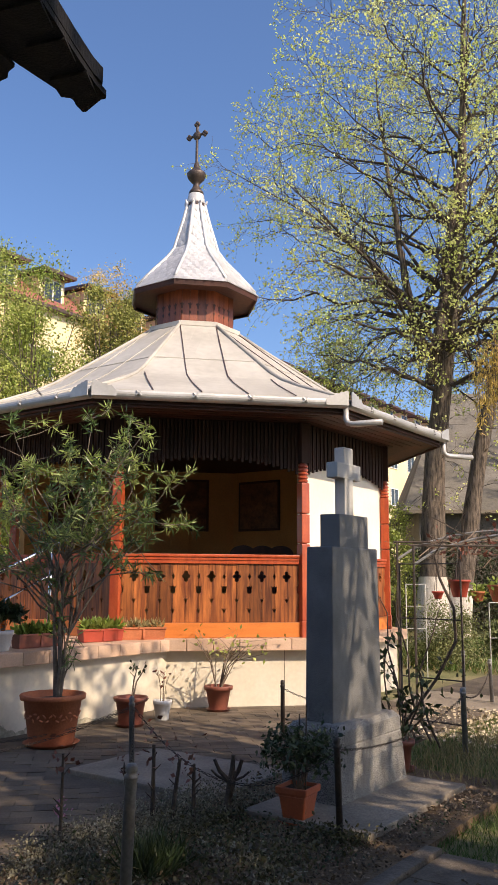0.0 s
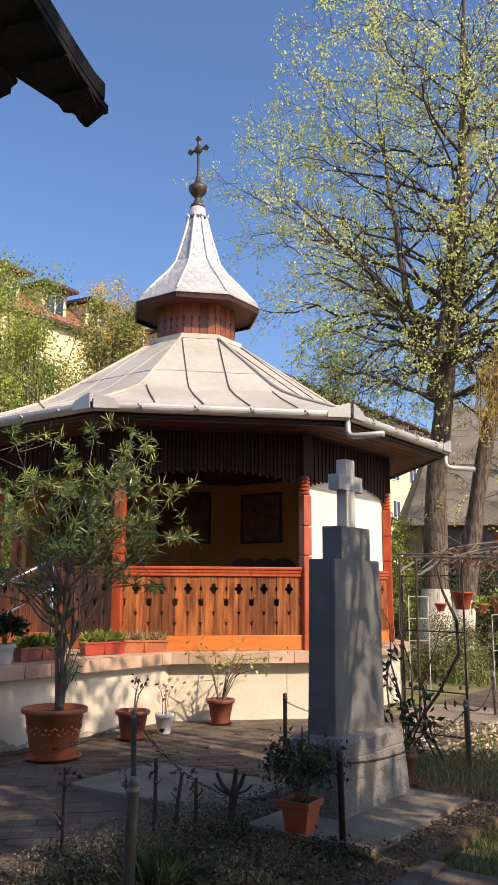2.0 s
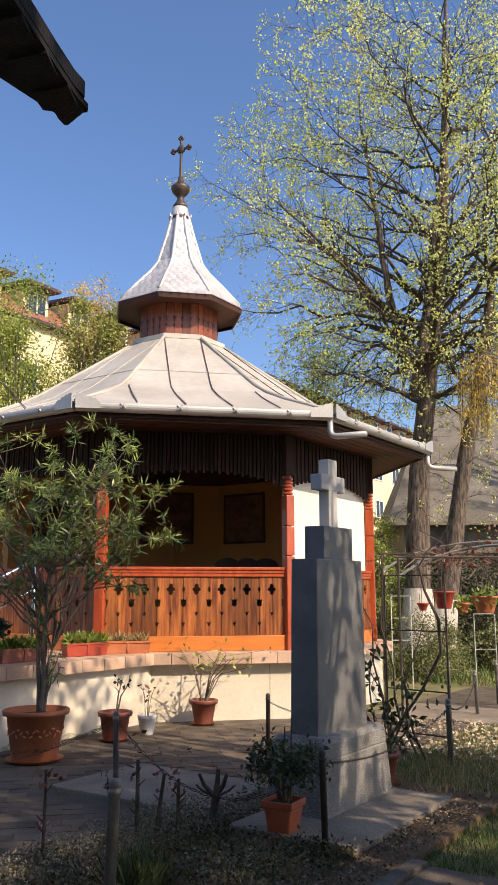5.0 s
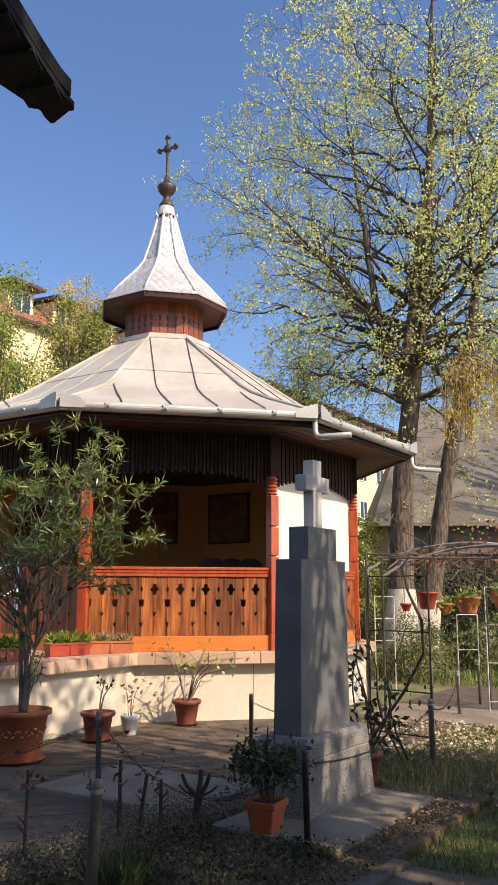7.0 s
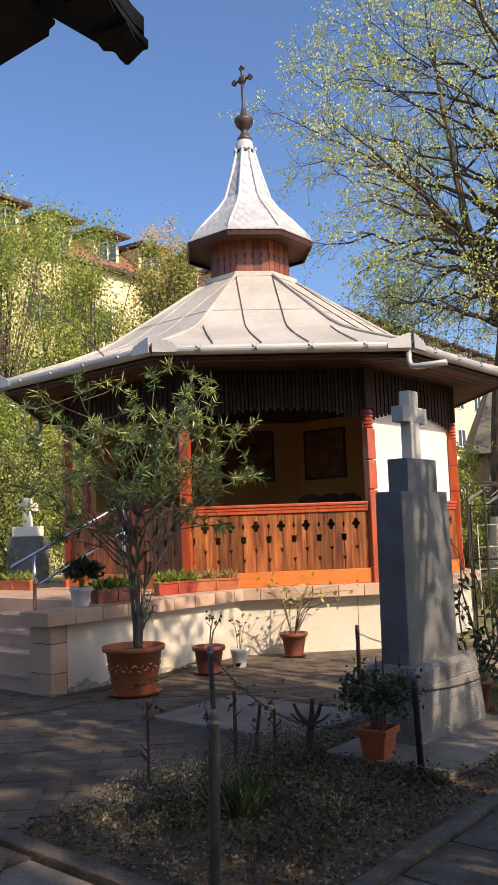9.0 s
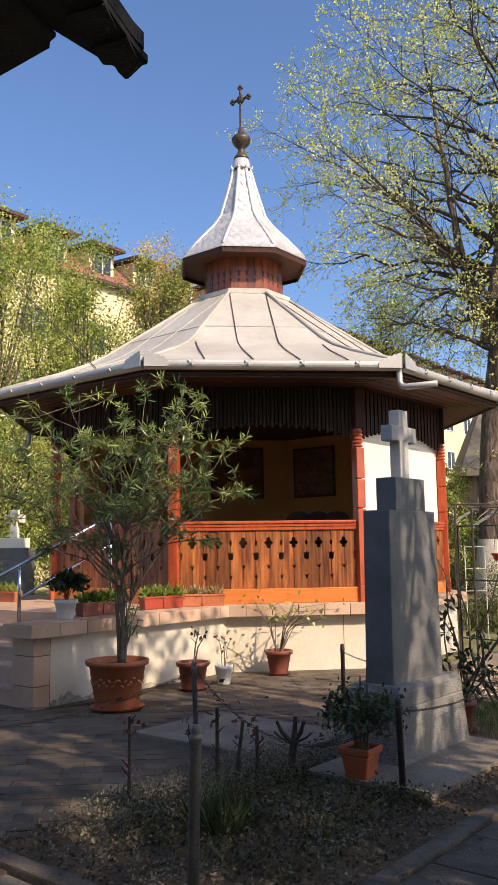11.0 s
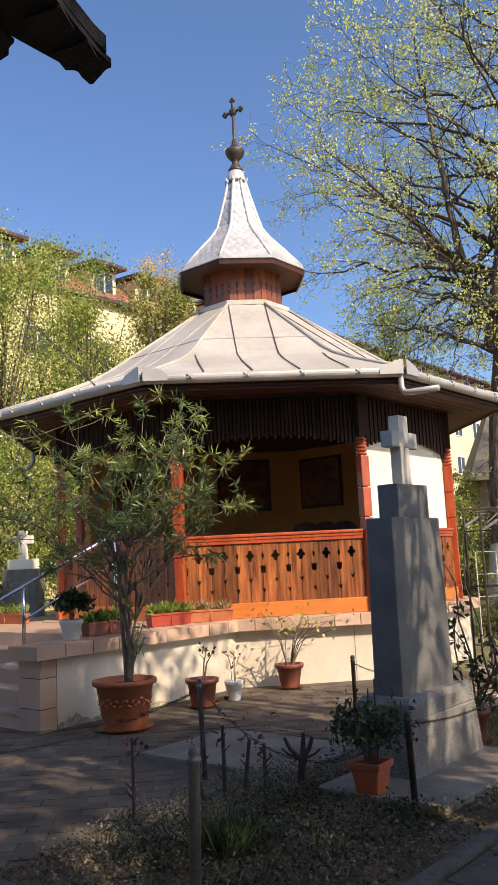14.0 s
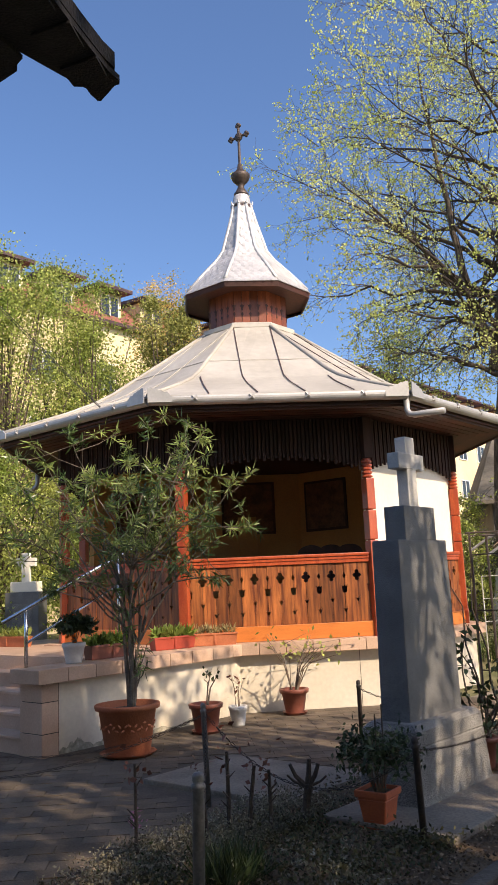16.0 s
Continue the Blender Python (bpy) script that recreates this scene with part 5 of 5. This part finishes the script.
def chain_post(x, y, h, r0, label, material=GREYPOLE):
    bm = bmesh.new()
    lathe(bm, [(r0, -0.06), (r0, h - 0.07), (r0 * 1.18, h - 0.065), (r0 * 1.18, h - 0.05), (r0 * 0.8, h - 0.045), (r0 * 1.05, h - 0.034), (r0 * 1.0, h - 0.014), (r0 * 0.7, h - 0.003), (0.002, h)], 14)
    solo("chain_post", bm, material, pose(x, y, 0, 0, 1.5 * math.sin(x * 9), 0), label, "post", "chain posts", smooth=True)
    POLES.append(Vector((x, y, h - 0.08)))


LP = "slim grey painted steel chain post beside the bed"
for x, y, h, r0, mt in ((-0.525, 3.77, 0.81, 0.026, GREYPOLE), (-0.855, 6.43, 0.73, 0.020, GREYPOLE), (0.575, 5.46, 0.62, 0.021, IRON), (0.36, 8.95, 0.56, 0.022, IRON), (2.05, 8.15, 0.60, 0.027, GREYPOLE), (3.3, 11.6, 0.55, 0.025, GREYPOLE), (3.9, 12.6, 0.6, 0.022, GREYPOLE), (4.7, 12.4, 0.7, 0.02, GREYPOLE), (2.42, 9.6, 0.83, 0.019, GREYPOLE)):
    chain_post(x, y, h, r0, LP, mt)


def chain(a, b, sag):
    bm = bmesh.new()
    n = max(6, int((b - a).length / 0.045))
    link = []
    for i in range(n):
        t = (i + 0.5) / n
        p_ = a.lerp(b, t) - Vector((0, 0, sag * 4 * t * (1 - t)))
        t2 = (i + 1.1) / n
        p2 = a.lerp(b, t2) - Vector((0, 0, sag * 4 * t2 * (1 - t2)))
        d = (p2 - p_).normalized()
        side = d.orthogonal() if i % 2 else d.cross(d.orthogonal())
        side = side.normalized() * 0.008
        tube(bm, [p_ - d * 0.02 - side * 0.5, p_ - d * 0.012 + side, p_ + d * 0.02 + side, p_ + d * 0.028 - side * 0.5, p_ + d * 0.015 - side, p_ - d * 0.015 - side, p_ - d * 0.02 - side * 0.5], 0.003, 4, caps=False)
    solo("chain", bm, IRON, pose(0, 0, 0), "thin rusty chain sagging between posts", "chain", "chains")


chain(POLES[0], POLES[1], 0.35)
chain(POLES[1], Vector((-3.2, 6.6, 0.2)), 0.15)
chain(POLES[2], POLES[4], 0.12)
chain(POLES[4], POLES[5], 0.16)
chain(POLES[3], Vector((0.9, 8.3, 0.44)), 0.05)
chain(POLES[1], POLES[2], 0.36)

# ---- far left grave, cable ----
gv = thing("gravestone", pose(-7.0, 19.6, -0.05, 0, 0, -5), "dark grave pedestal carrying a white stone cross", "gravestone")
part("pedestal", B(-0.42, 0.42, -0.25, 0.25, 0, 1.68, bevel=0.02), BLACKSTONE, gv, "dark stone pedestal")
part("niche", B(-0.24, 0.24, -0.265, -0.252, 0.75, 1.4, bevel=0.004), GRANITE, gv)
part("cap_stone", B(-0.32, 0.32, -0.2, 0.2, 1.68, 1.92, bevel=0.02), WHITE, gv, "white cap stone")
gx = bmesh.new()
box(gx, -0.10, 0.10, -0.06, 0.06, 1.92, 2.60, bevel=0.015)
box(gx, -0.25, 0.25, -0.062, 0.062, 2.28, 2.48, bevel=0.015)
part("cross", gx, WHITE, gv, "white stone cross")
for dz, rr in ((0.0, 0.006), (-0.07, 0.005)):
    solo("cable", tube(bmesh.new(), [Vector((-8.88, 18.52, 10.45)) + Vector((0, 0, dz)), Vector((-6.15, 15.00, 7.42)) + Vector((0, 0, dz)), Vector((-2.73, 10.60, 3.97)) + Vector((0, 0, dz * 0.3))], rr, 5), IRON, pose(0, 0, 0), "black overhead cable running to the pavilion eave", "cable", "cables")

# chairs inside the pavilion
ch = thing("chair", PAV @ pose(0.62, -1.75, 0.838), "dark wooden chair with a rounded back inside the pavilion", "chair", "chairs in the pavilion")
cb = bmesh.new()
outline(cb, [(-0.2, 0.55), (0.2, 0.55)] + [(0.2 * math.cos(radians(a)), 1.12 + 0.14 * math.sin(radians(a))) for a in range(0, 181, 15)], -0.02, 0.02)
part("backrest", cb, DARKWOOD, ch, m=pose(0, 0.0, 0))
part("seat", B(-0.21, 0.21, 0.02, 0.44, 0.43, 0.47, bevel=0.01), DARKWOOD, ch)
for x, y, h in ((-0.18, 0, 0.56), (0.18, 0, 0.56), (-0.18, 0.4, 0.43), (0.18, 0.4, 0.43)):
    part("leg", B(x - 0.02, x + 0.02, y - 0.02, y + 0.02, 0, h), DARKWOOD, ch)
for x in (0.92, 1.2):
    copy_thing(ch, PAV @ pose(x, -1.75 + 0.03 * x, 0.838))

# ---- trellis, pergola and hanging pots ----
tl = thing("trellis", pose(0, 0, 0), "dark iron trellis frame with climbing bare rose stems", "trellis")
A, Bq = Vector((1.60, 8.90, -0.04)), Vector((2.12, 8.40, -0.04))
for q in (A, Bq):
    part("upright", tube(bmesh.new(), [q, q + Vector((0, 0, 1.82))], 0.010, 6), IRON, tl)
for z in (0.24, 0.66, 1.25, 1.81):
    part("rung", tube(bmesh.new(), [A + Vector((0, 0, z)), Bq + Vector((0, 0, z))], 0.007, 5), IRON, tl)
r = np.random.default_rng(77)
for i in range(3):
    f = r.uniform(0, 0.5)
    p0 = A.lerp(Bq, f) + Vector((r.normal() * 0.1, r.normal() * 0.08, 0))
    pts = [p0]
    for q in range(5):
        pts.append(pts[-1] + Vector((r.normal() * 0.09, r.normal() * 0.06, r.uniform(0.2, 0.42))))
    part("rose_stem", tube(bmesh.new(), pts, [0.013, 0.012, 0.011, 0.009, 0.007, 0.004], 5), DARKTWIG, tl)
arc = bmesh.new()
part("bent_stem", tube(arc, [(1.50, 8.6, 0.1), (1.88, 8.55, 0.62), (2.08, 8.5, 1.0), (2.06, 8.46, 1.32), (1.94, 8.52, 1.62), (1.90, 8.55, 1.86), (1.98, 8.5, 2.0)], [0.014, 0.015, 0.017, 0.016, 0.013, 0.011, 0.006], 6), DARKTWIG, tl, "thick dark rose stem crossing the frame")
cc = np.array([A.lerp(Bq, f)[:] for f in r.uniform(0, 1, 36)]) + np.stack([r.normal(size=36) * 0.08, r.normal(size=36) * 0.08, r.uniform(0.3, 0.9, 36)], 1)
part("foliage", quad_mesh("foliage", leaves(r, cc, 0.09, 0.045, 0.4)), DARKLEAF, tl)

pg = thing("pergola", pose(0, 0, 0), "rusty arched pipe pergola with bare climbing roses", "pergola")
for y, dz in ((10.9, 0.0), (12.1, 0.1)):
    arch = [(2.15 + 3.4 * t, y + 0.15 * math.sin(t * 9), 1.80 + dz + 0.42 * math.sin(math.pi * min(1, t * 1.1)) ** 0.7) for t in [i / 12 for i in range(13)]]
    part("arch_pipe", tube(bmesh.new(), arch, 0.02, 6), GREYPOLE, pg)
    part("arch_pipe", tube(bmesh.new(), [(2.1, y, 2.05 + dz), (5.6, y, 2.05 + dz)], 0.014, 6), IRON, pg)
    for x in (2.15, 3.9, 5.55):
        part("upright", tube(bmesh.new(), [(x, y, -0.05), (x, y, 2.05 + dz)], 0.016, 6), IRON, pg)
for i in range(34):
    x, y = r.uniform(2.1, 5.6), r.uniform(10.8, 12.2)
    pts = [Vector((x, y, r.uniform(1.85, 2.2)))]
    d = Vector((r.normal(), r.normal() * 0.4, r.normal() * 0.25)).normalized()
    for q in range(4):
        d = (d + Vector(r.normal(size=3)) * 0.35).normalized()
        pts.append(pts[-1] + d * r.uniform(0.12, 0.28))
    part("rose_stem", tube(bmesh.new(), pts, [0.011, 0.010, 0.008, 0.006, 0.003], 4), TWIG if i % 2 else DARKTWIG, pg)
cc = np.stack([r.uniform(2.6, 5.6, 420), r.uniform(10.7, 12.3, 420), 2.08 + np.abs(r.normal(size=420)) * 0.16 - 0.12], 1)
cc[:110] = np.array([3.95, 11.3, 2.35]) + r.normal(size=(110, 3)) * (0.28, 0.2, 0.13)
part("foliage", quad_mesh("foliage", leaves(r, cc, 0.085, 0.05, 0.2)), REDLEAF, pg, "small dark red young rose leaves")


def hanging(x, y, z, r1, h, material, label, leafy, seed):
    t = thing("hanging_pot", pose(x, y, z), label, "hanging pot", "hanging pots")
    part("pot", pot_mesh(r1 * 0.68, r1, h, 0.008, 0.03), material, t, smooth=True)
    for a in (0, 2.1, 4.2):
        part("wire", tube(bmesh.new(), [(r1 * math.cos(a), r1 * math.sin(a), h), (0, 0, h + 0.42)], 0.004, 4), IRON, t)
    if leafy:
        q = np.random.default_rng(seed)
        c = np.array([0, 0, h]) + q.normal(size=(90, 3)) * (r1 * 0.6, r1 * 0.6, 0.05)
        part("planting", quad_mesh("planting", leaves(q, c, 0.10, 0.05, 0.2)), FRESH, t)


HP = "red plastic pot hanging from the pergola"
for x, y, z, r1, h, mt, lf in ((2.50, 11.1, 1.36, 0.07, 0.10, REDPOT, False), (2.56, 10.2, 1.40, 0.125, 0.21, REDPOT, False), (3.06, 11.2, 1.33, 0.085, 0.13, TERRA, True), (3.18, 10.6, 1.34, 0.155, 0.21, TERRA, True), (3.90, 11.4, 1.40, 0.14, 0.21, TERRA, True)):
    hanging(x, y, z, r1, h, mt, HP if not lf else "terracotta coloured pot with leafy plants hanging from the pergola", lf, int(x * 100))


def plant_support(x, y, w, h, z0, rz, rungs):
    t = thing("plant_support", pose(x, y, 0, 0, 0, rz), "pale painted wire plant support frame", "plant support", "plant supports")
    for sx in (-w / 2, w / 2):
        part("upright", tube(bmesh.new(), [(sx, 0, -0.05), (sx, 0, h)], 0.009, 5), PALEWIRE, t)
    for i in range(rungs):
        z = z0 + (h - z0) * i / (rungs - 1)
        part("rung", tube(bmesh.new(), [(-w / 2, 0, z), (w / 2, 0, z)], 0.007, 5), PALEWIRE, t)


plant_support(2.90, 14.6, 0.34, 1.53, 0.78, 0, 3)
plant_support(3.93, 13.2, 0.34, 1.26, 0.72, 6, 2)
plant_support(4.02, 11.7, 0.52, 1.68, 0.12, -8, 4)
SHR = "low grey-green shrub beside the walk"
bush_tree("shrub", pose(3.75, 16.3, -0.05), 1.05, 0.62, 81, 9000, 0.042, SHRUBLEAF, SHR, 0.03, bark=TWIG, low=0.2, category="shrub")
for i, (x, y, h, r0, n, mt) in enumerate(((4.2, 27.2, 2.7, 1.2, 4200, HEDGE), (6.2, 27.4, 2.7, 1.3, 4800, HEDGE), (8.2, 27.0, 2.7, 1.3, 4800, HEDGE), (10.0, 26.6, 2.7, 1.2, 4200, HEDGE), (3.9, 25.5, 3.4, 0.8, 2600, FRESH), (5.6, 17.8, 0.8, 0.6, 1100, SHRUBLEAF), (7.3, 18, 1.0, 0.8, 1200, SHRUBLEAF), (2.9, 24.9, 2.3, 0.9, 3200, HEDGE), (4.3, 24.6, 4.2, 0.6, 2600, FRESH), (7.6, 22.4, 0.9, 0.7, 1500, SHRUBLEAF))):
    bush_tree("shrub", pose(x, y, -0.05), h, r0, 90 + i, int(n * 2.4), 0.075, mt, "loose green shrub at the edge of the lawn", 0.04, bark=TWIG, low=0.1, category="shrub", group="shrubs by the lawn")

# ---- grass, litter and bed plants ----
r = np.random.default_rng(12)


def blades(n, area, h, w, seed):
    q = np.random.default_rng(seed)
    xy = np.stack([q.uniform(area[0], area[1], n), q.uniform(area[2], area[3], n)], 1)
    z = np.full((n, 1), -0.05)
    c = np.concatenate([xy, z], 1)
    up = np.stack([q.normal(size=n) * 0.3, q.normal(size=n) * 0.3, np.ones(n)], 1)
    return leaves(q, c, h, w, 0, along=up, spread=0.32)


lawn = np.concatenate([blades(52000, (-3.6, 0.2, 5.0, 10.5), 0.065, 0.005, 1), blades(16000, (-8.5, 1, 14.7, 24), 0.17, 0.022, 2)])
clump = blades(2600, (-3.3, -1.2, 6.6, 8.8), 0.17, 0.006, 3)
solo("grass", quad_mesh("grass", lawn), GRASS, G, "thin green lawn grass", "grass", kind="stuff")
solo("dry_grass", quad_mesh("dry_grass", np.concatenate([clump, blades(7000, (-3.6, 0.2, 7.6, 10.5), 0.07, 0.008, 4), blades(6000, (-8, 1, 14.7, 22), 0.12, 0.02, 5)])), STRAW, G, "pale dry grass tufts in the lawn", "dry grass", kind="stuff")


def litter(n, area, size, seed):
    q = np.random.default_rng(seed)
    c = np.stack([q.uniform(area[0], area[1], n), q.uniform(area[2], area[3], n), q.uniform(0.015, 0.035, n)], 1)
    d = np.stack([q.normal(size=n), q.normal(size=n), q.normal(size=n) * 0.25], 1)
    return leaves(q, c, size, size * 0.65, 0, along=d, spread=0.15)


def swept(q):
    """Leaves that lie off the monument's slab."""
    c = q[:, 0]
    return q[~((c[:, 0] > -3.50) & (c[:, 0] < -2.50) & (c[:, 1] > 4.84) & (c[:, 1] < 6.48))]


solo("leaf_litter", quad_mesh("leaf_litter", swept(np.concatenate([litter(12000, (-4.05, -2.22, 2.74, 6.4), 0.022, 6), litter(1300, (-4.05, -2.22, 2.74, 6.4), 0.034, 26) + np.array([0, 0, 0.02]), litter(260, (-2.1, 0.3, 2.0, 4.9), 0.03, 36), litter(600, (-2.5, -1.0, 6.3, 9.0), 0.045, 7)]))), DRYLEAF, G, "brown and pale dry leaves strewn on the soil", "dry leaves", kind="stuff")
solo("lawn_litter", quad_mesh("lawn_litter", litter(4200, (-4.6, -0.6, 8.3, 10.55), 0.05, 71) + np.array([0, 0, -0.03])), PALELEAF, G, "dry leaves strewn over the lawn, coloured pale for sunlight", "dry leaves", kind="stuff")


def low_leaves(n, area, size, hmax, seed, clumps=60):
    q = np.random.default_rng(seed)
    cx_ = np.stack([q.uniform(area[0], area[1], clumps), q.uniform(area[2], area[3], clumps)], 1)
    pick = q.integers(0, clumps, n)
    xy = cx_[pick] + q.normal(size=(n, 2)) * 0.11
    xy[:, 0] = np.clip(xy[:, 0], area[0] - 0.04, area[1] + 0.02)
    c = np.concatenate([xy, 0.012 + hmax * q.random((n, 1)) ** 1.5], 1)
    return leaves(q, c, size, size * 0.5, 0.0)


solo("bed_weeds", quad_mesh("bed_weeds", swept(np.concatenate([low_leaves(1900, (-4.0, -2.3, 2.8, 6.0), 0.03, 0.07, 8), blades(420, (-3.35, -3.1, 3.5, 3.8), 0.22, 0.011, 9) + np.array([0, 0, 0.06])]))), DARKLEAF, G, "low dark green weeds in the bed", "weeds", kind="stuff")
solo("bed_greens", quad_mesh("bed_greens", swept(low_leaves(3800, (-3.7, -2.5, 3.2, 4.85), 0.034, 0.10, 41, 44))), BEDGREEN, G, "low leafy dark green plants mixed into the bed", "groundcover", kind="stuff")
solo("silver_groundcover", quad_mesh("silver_groundcover", swept(np.concatenate([low_leaves(12500, (-4.1, -3.5, 3.3, 5.4), 0.022, 0.10, 10, 52), low_leaves(1800, (-3.6, -2.5, 3.0, 4.6), 0.03, 0.06, 18, 16), low_leaves(1200, (-4.1, -3.6, 3.0, 3.7), 0.028, 0.05, 14, 10)]))), SILVERLEAF, G, "silvery felted groundcover along the bed's edge", "groundcover", kind="stuff")
# pruned rose stubs
for i, (x, y, h, rad, lean) in enumerate(((-0.62, 5.7, 0.52, 0.014, 0.0), (-0.50, 5.75, 0.42, 0.014, 0.05), (-0.36, 5.8, 0.38, 0.013, 0), (-0.74, 5.6, 0.40, 0.012, -0.06), (-1.12, 5.25, 0.55, 0.010, 0))):
    t = thing("pruned_rose", pose(x, y, 0), "dark pruned rose stem standing in the bed", "rose stem", "pruned roses")
    part("stem", tube(bmesh.new(), [(0, 0, -0.02), (lean * 0.4, 0.01, h * 0.5), (lean, 0, h)], [rad * 1.2, rad, rad * 0.8], 7), DARKTWIG, t)
    q = np.random.default_rng(i + 50)
    for k in range(5):
        z = h * q.uniform(0.3, 0.98)
        a = q.uniform(0, 6.3)
        part("side_shoot", tube(bmesh.new(), [(lean * z / h, 0, z), (lean * z / h + 0.05 * math.cos(a), 0.05 * math.sin(a), z + 0.05)], [0.007, 0.003], 4), DARKTWIG, t)
    c = np.array([lean, 0, h]) + q.normal(size=(16, 3)) * (0.04, 0.04, 0.08)
    part("foliage", quad_mesh("foliage", leaves(q, c, 0.045, 0.03)), REDLEAF, t)
st = thing("rose_stump", pose(-0.14, 5.95, 0), "dark stump of a hard-pruned rose", "rose stump")
part("stem", tube(bmesh.new(), [(0, 0, -0.02), (0.01, 0, 0.13), (0.03, 0, 0.25)], [0.03, 0.026, 0.03], 8), DARKTWIG, st)
for dx, dz, rr in ((-0.11, 0.13, 0.015), (0.08, 0.13, 0.016), (0.02, 0.16, 0.018), (0.13, 0.05, 0.009), (-0.13, 0.06, 0.009)):
    part("stub", tube(bmesh.new(), [(0.02, 0, 0.23), (0.02 + dx * 0.7, 0.01, 0.24 + dz * 0.5), (0.02 + dx, 0.0, 0.25 + dz)], [rr * 1.3, rr, rr * 0.8], 6), DARKTWIG, st)
pk = thing("hyacinth", pose(-1.13, 5.32, 0), "small pink hyacinth in the bed", "flower")
q = np.random.default_rng(9)
tagged(part("bloom", quad_mesh("bloom", leaves(q, np.array([0, 0, 0.22]) + q.normal(size=(30, 3)) * (0.025, 0.025, 0.035), 0.03, 0.02)), PINK, pk), kind="stuff")
part("stem", tube(bmesh.new(), [(0, 0, 0), (0, 0, 0.2)], 0.006, 5), GRASS, pk)

# ---- paving ----
slab_me = bm_mesh("path_slab", B(0.006, 0.494, 0.006, 0.494, -0.012, 0.006, bevel=0.008))
for i in range(5):
    for j in range(6):
        part("path_slab", slab_me, PATHSLAB, path, m=pose(-2.085 + 0.5 * i, 1.95 + 0.5 * j, 0))
PWX, PWY = 0.30, 0.15
paver_me = bm_mesh("paver", B(0.0025, PWX - 0.0025, 0.0025, PWY - 0.0025, -0.013, 0.0, bevel=0.003))
RP = Matrix.Rotation(radians(9.63), 4, "Z")
Ginv = G.inverted()
near, rest_p = [], []
q = np.random.default_rng(21)
for i in range(-22, 16):
    for j in range(-6, 46):
        px, py = PWX * (i + 0.5 * (j % 2)), 4.0 + PWY * j
        w = RP @ Vector((px, py, 0))
        gg = Ginv @ (RP @ Vector((px + PWX / 2, py + PWY / 2, 0)))
        if not (-9.0 < gg.x < -3.75 and 1.9 < gg.y < 10.3):
            continue
        if gg.x > -4.25 and 2.5 < gg.y < 6.2:
            continue
        if -5.6 < gg.x < -3.75 and 4.85 < gg.y < 6.3:
            continue
        if gg.x < KX + 0.1 and gg.y > KY - 0.1:
            continue
        pc = PAV.inverted() @ (RP @ Vector((px + PWX / 2, py + PWY / 2, 0)))
        if pc.y > -3.25 and abs(pc.x) < 3:
            continue
        tilt = pose(0, 0, q.uniform(-0.001, 0.003), q.normal() * 0.4, q.normal() * 0.3, q.normal() * 0.6)
        m = RP @ Matrix.Translation((px, py, 0)) @ tilt
        (near if -2.6 < w.x < 0.5 and 6.6 < w.y < 10.4 else rest_p).append(m)
rb = bmesh.new()
for m in near[300:] + rest_p:
    box(rb, 0, 1, 0, 1, 0, 1)
vs = list(rb.verts)
for n, m in enumerate(near[300:] + rest_p):
    for v in vs[n * 8:n * 8 + 8]:
        v.co = m @ Vector((0.0025 + v.co.x * (PWX - 0.005), 0.0025 + v.co.y * (PWY - 0.005), -0.013 + 0.013 * v.co.z))
for m in near[:300]:
    part("paver", paver_me, PAVER, courtyard, m=Ginv @ m)
tagged(part("pavers", rb, PAVER, courtyard, m=Ginv), kind="stuff")

chain(Vector((-3.5, 7.5, 0.30)), Vector((-1.0, 8.55, 0.42)), 0.26)
